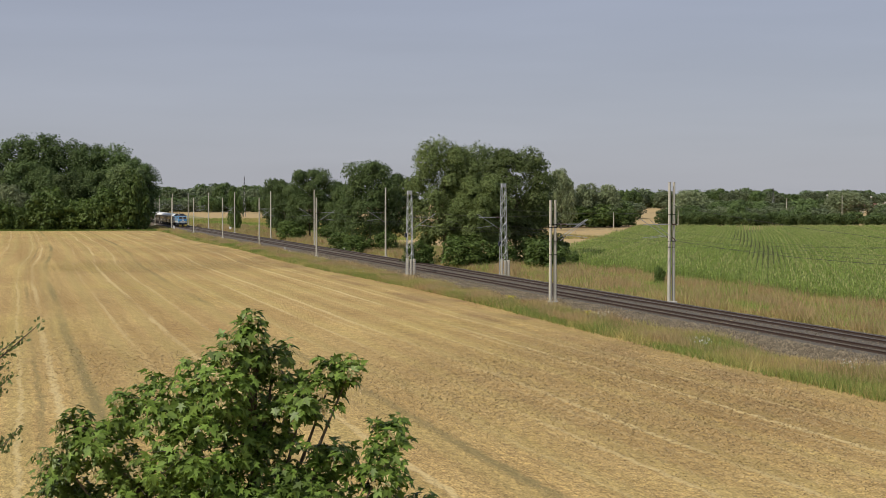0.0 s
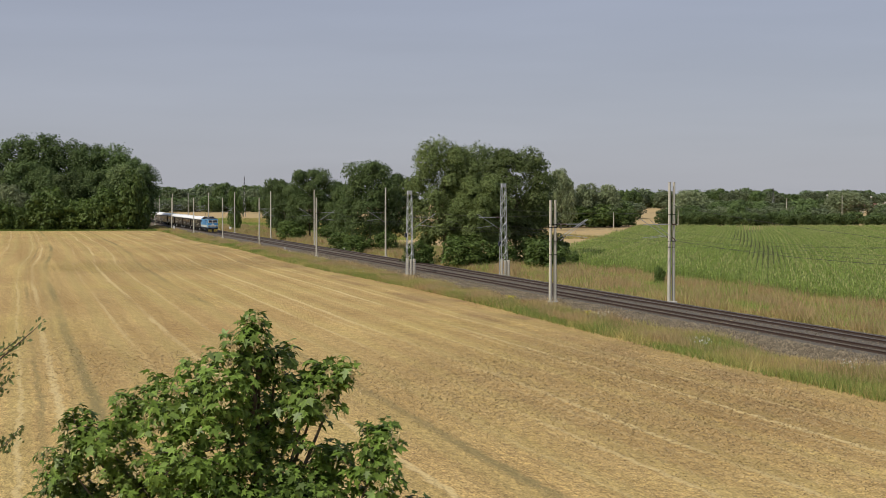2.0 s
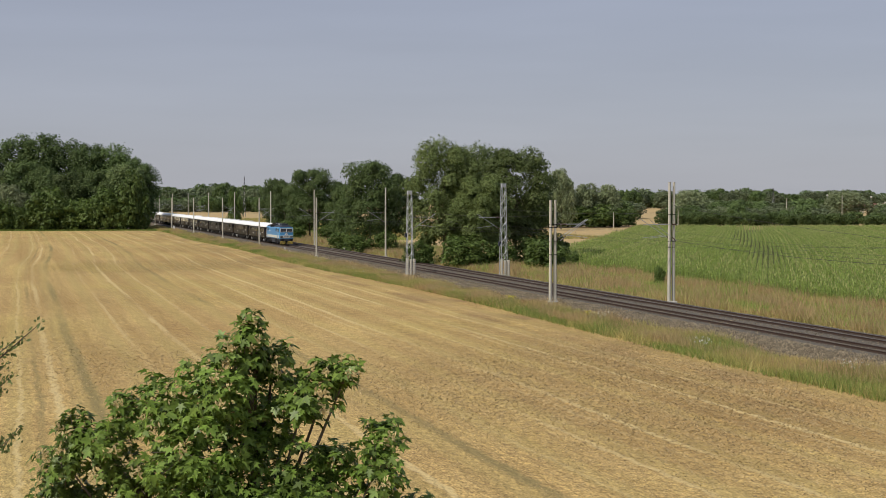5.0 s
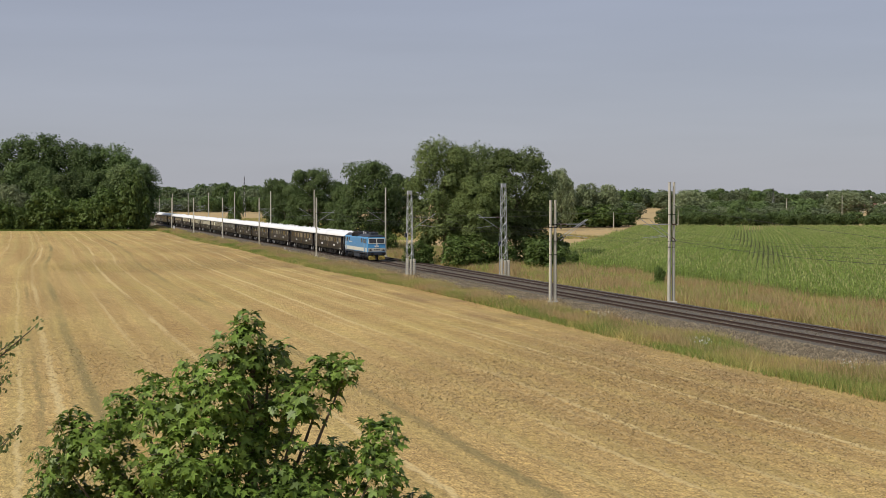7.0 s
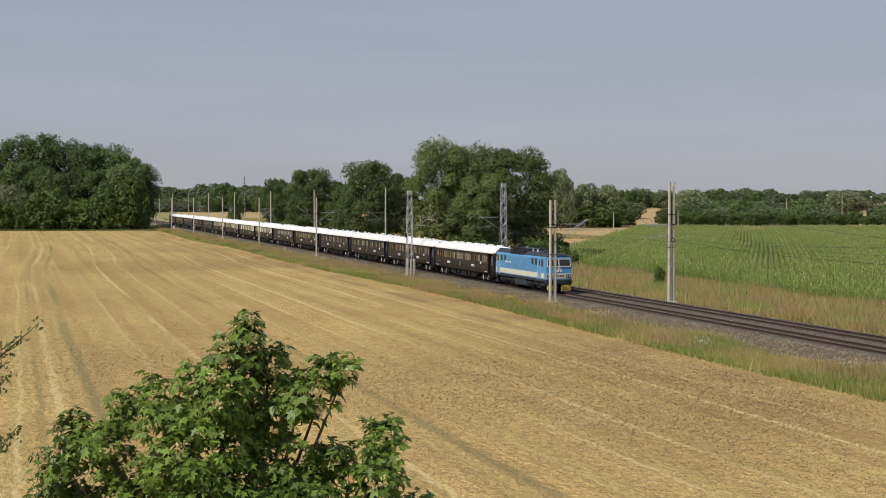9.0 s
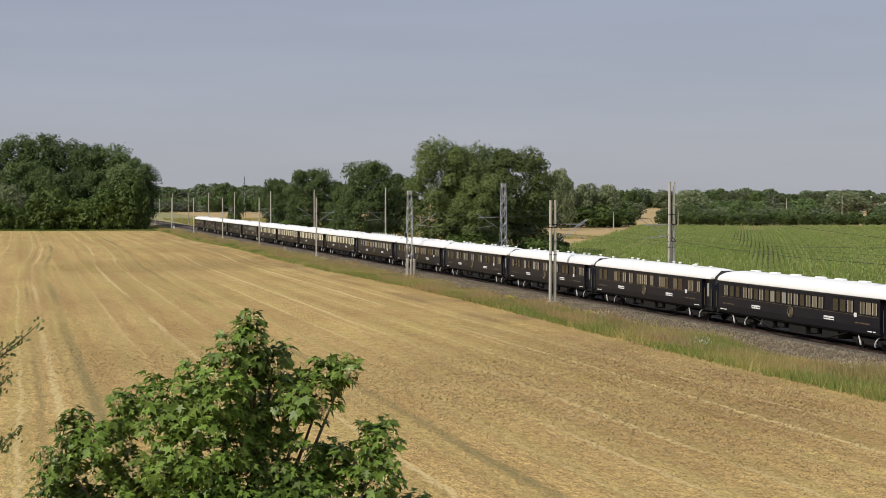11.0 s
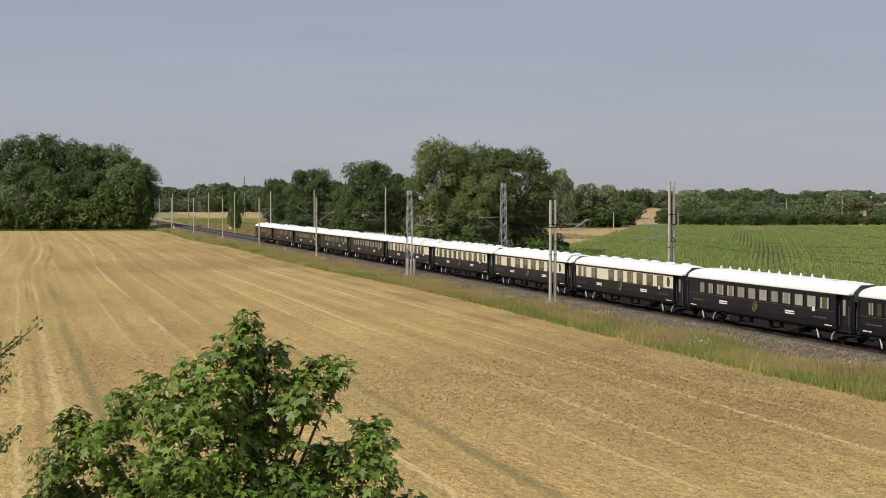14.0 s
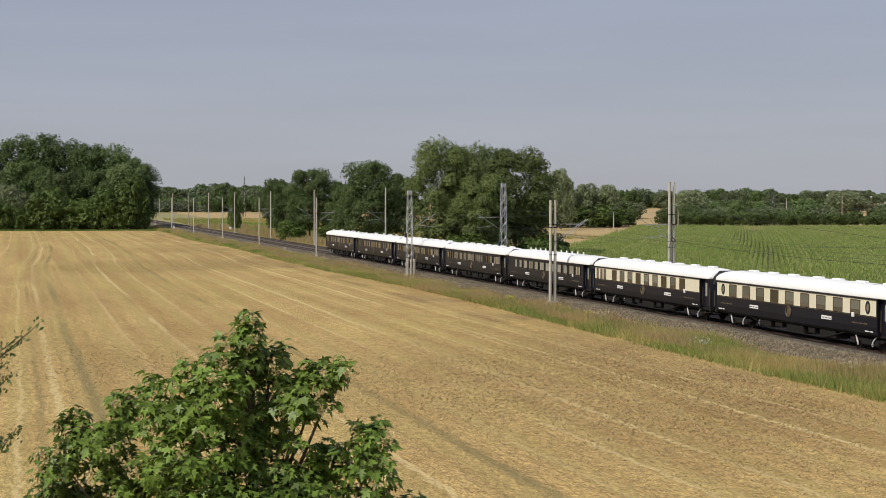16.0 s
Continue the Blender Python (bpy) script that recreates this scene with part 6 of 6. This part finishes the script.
def make_twig_tree():
    """A small-leaved tree whose outer twigs reach into the view."""
    rng = np.random.default_rng(9)
    y = 9.0
    base = Vector((-4.3, y, -1.2))
    t = thing("twiggy_tree", "thin twigs with small narrow green leaves", "tree", at=Matrix.Translation(base))
    part("trunk", tube(bmesh.new(), [(0, 0, -0.3), (0.1, 0, 4), (0.2, 0, 8.0), (0.25, 0, 10.4)], [0.14, 0.11, 0.07, 0.02], 8), M_BARK, t)
    P, A, N = [], [], []
    for tip, root_z, fill in (((70, 572), 9.0, (0.80, 1.0)), ((30, 598), 9.1, (0.84, 1.0)), ((18, 664), 8.6, (0.9, 1.0)), ((32, 756), 8.2, (0.86, 1.0)), ((22, 770), 8.1, (0.88, 1.0)), ((6, 648), 8.8, (0.9, 1.0))):
        e = Vector(((tip[0] - 784) / 2473 * y, y, EYE - (tip[1] - 351) / 2473 * y)) - base
        a = Vector((0.2, 0, root_z))
        mid = a.lerp(e, 0.55) + Vector((0, 0.05, -0.16))
        part("limb", tube(bmesh.new(), [a, mid, mid.lerp(e, 0.6), e], [0.022, 0.011, 0.006, 0.002], 6), M_BARK, t)
        for k in range(46):
            u = fill[0] + (fill[1] - fill[0]) * rng.random()
            q = mid.lerp(e, (u - 0.55) / 0.45)
            d = np.array((e - mid).normalized()) + rng.normal(0, 0.7, 3)
            P.append(np.array(q) + rng.normal(0, 0.022, 3))
            A.append(d)
            N.append(rng.normal(0, 0.6, 3) + np.array([0, -0.5, 0.7]))
    P, A, N = np.array(P), np.array(A), np.array(N)
    A /= np.linalg.norm(A, axis=1, keepdims=True)
    B = np.cross(A, N)
    B /= np.linalg.norm(B, axis=1, keepdims=True)
    L = rng.uniform(0.022, 0.045, len(P))[:, None]
    part("crown", poly_mesh("crown", np.stack([P, P + A * L * 0.5 + B * L * 0.28, P + A * L, P + A * L * 0.5 - B * L * 0.28], axis=1), M_OAK), None, t)["kind"] = "stuff"
    return t


twig_tree = make_twig_tree()
make_sleepers(bed)


# wind on the treetop every half second: sideways shifts in hundredths of a metre at the top, and of the outer boughs
TOP = [0, 5, 3, 4, 6, -6, 2, -2, -5, -3, 0, 1, -2, -3, -6, 0, 2, -4, -6, -3, -1, -2, -2, -2, -2, -6, -4, -8, -7, -4, -4, -5, -4]
RIGHT = [0, 3, 10, -3, -13, 0, -4, -4, -7, -6, -4, -5, -6, -7, -6, -3, -1, -9, -7, -6, -5, -6, -7, -7, -15, -10, -18, -20, -21, -21, -20, -21, -21]
OUTER = [0, -9, -6, -14, -17, -11, -8, -15, -8, -9, -11, -8, -10, -9, -15, -3, -6, -12, -11, -12, -14, -17, -20, -23, -26, -21, -27, -32, -32, -26, -34, -32, -34]
LEFT = [0, -2, 15, 13, -7, 1, 1, 3, 1, 1, 0, 2, 2, 3, -2, 6, 12, -2, 7, 4, 2, 0, 0, 1, -8, 3, -2, -8, -8, -7, -7, -7, -7]


def sway():
    """The near treetop leans in the wind and each bough stirs on it; the twigs beside it barely move."""
    at = maple.matrix_world.copy()
    walk(maple, [(i * 0.5, at @ pose(0, 0, 0, 0.010 * TOP[(i + 5) % 33], 0.030 * v, 0)) for i, v in enumerate(TOP)])
    for k, (limb, px, py) in enumerate(maple_limbs):
        bough = OUTER if px > 640 else RIGHT if px > 560 else LEFT if px < 400 and py < 700 else TOP
        give = 1.0 if py < 800 and px > 560 else 0.6 if px > 560 else 0.3 if px < 350 else 0.45
        rows = []
        for i, v in enumerate(bough):
            dx = (v * give - TOP[i] * (1.0 if px > 560 else 0.5)) / 206
            stir = 0.008 * math.sin(i * (1.3 + 0.17 * (k % 5)) + k)
            rows.append((i * 0.5, pose(dx, 0.5 * stir, stir - 0.25 * abs(dx))))
        walk(limb, rows)
    at = twig_tree.matrix_world.copy()
    walk(twig_tree, [(i * 0.5, at @ pose(0, 0, 0, 0, 0.008 * v, 0)) for i, v in enumerate(TOP)])


# ---- what moves ----
SPEED = 37.48
NOSE = 131.19 + SPEED * 9.0


def motions():
    """The train runs down the near track at an even speed; the treetop before the camera stirs in the wind."""
    def run(ob, s0):
        walk(ob, [(0.0, on_rail(s0, 0.0)), (16.0, on_rail(s0 - SPEED * 16.0, 0.0))])
    run(loco, NOSE + 7.85)
    s = NOSE + 16.4 - 0.3
    for ob in reversed(coaches):
        run(ob, s + COACH_L / 2)
        s += COACH_L
    sway()


motions()
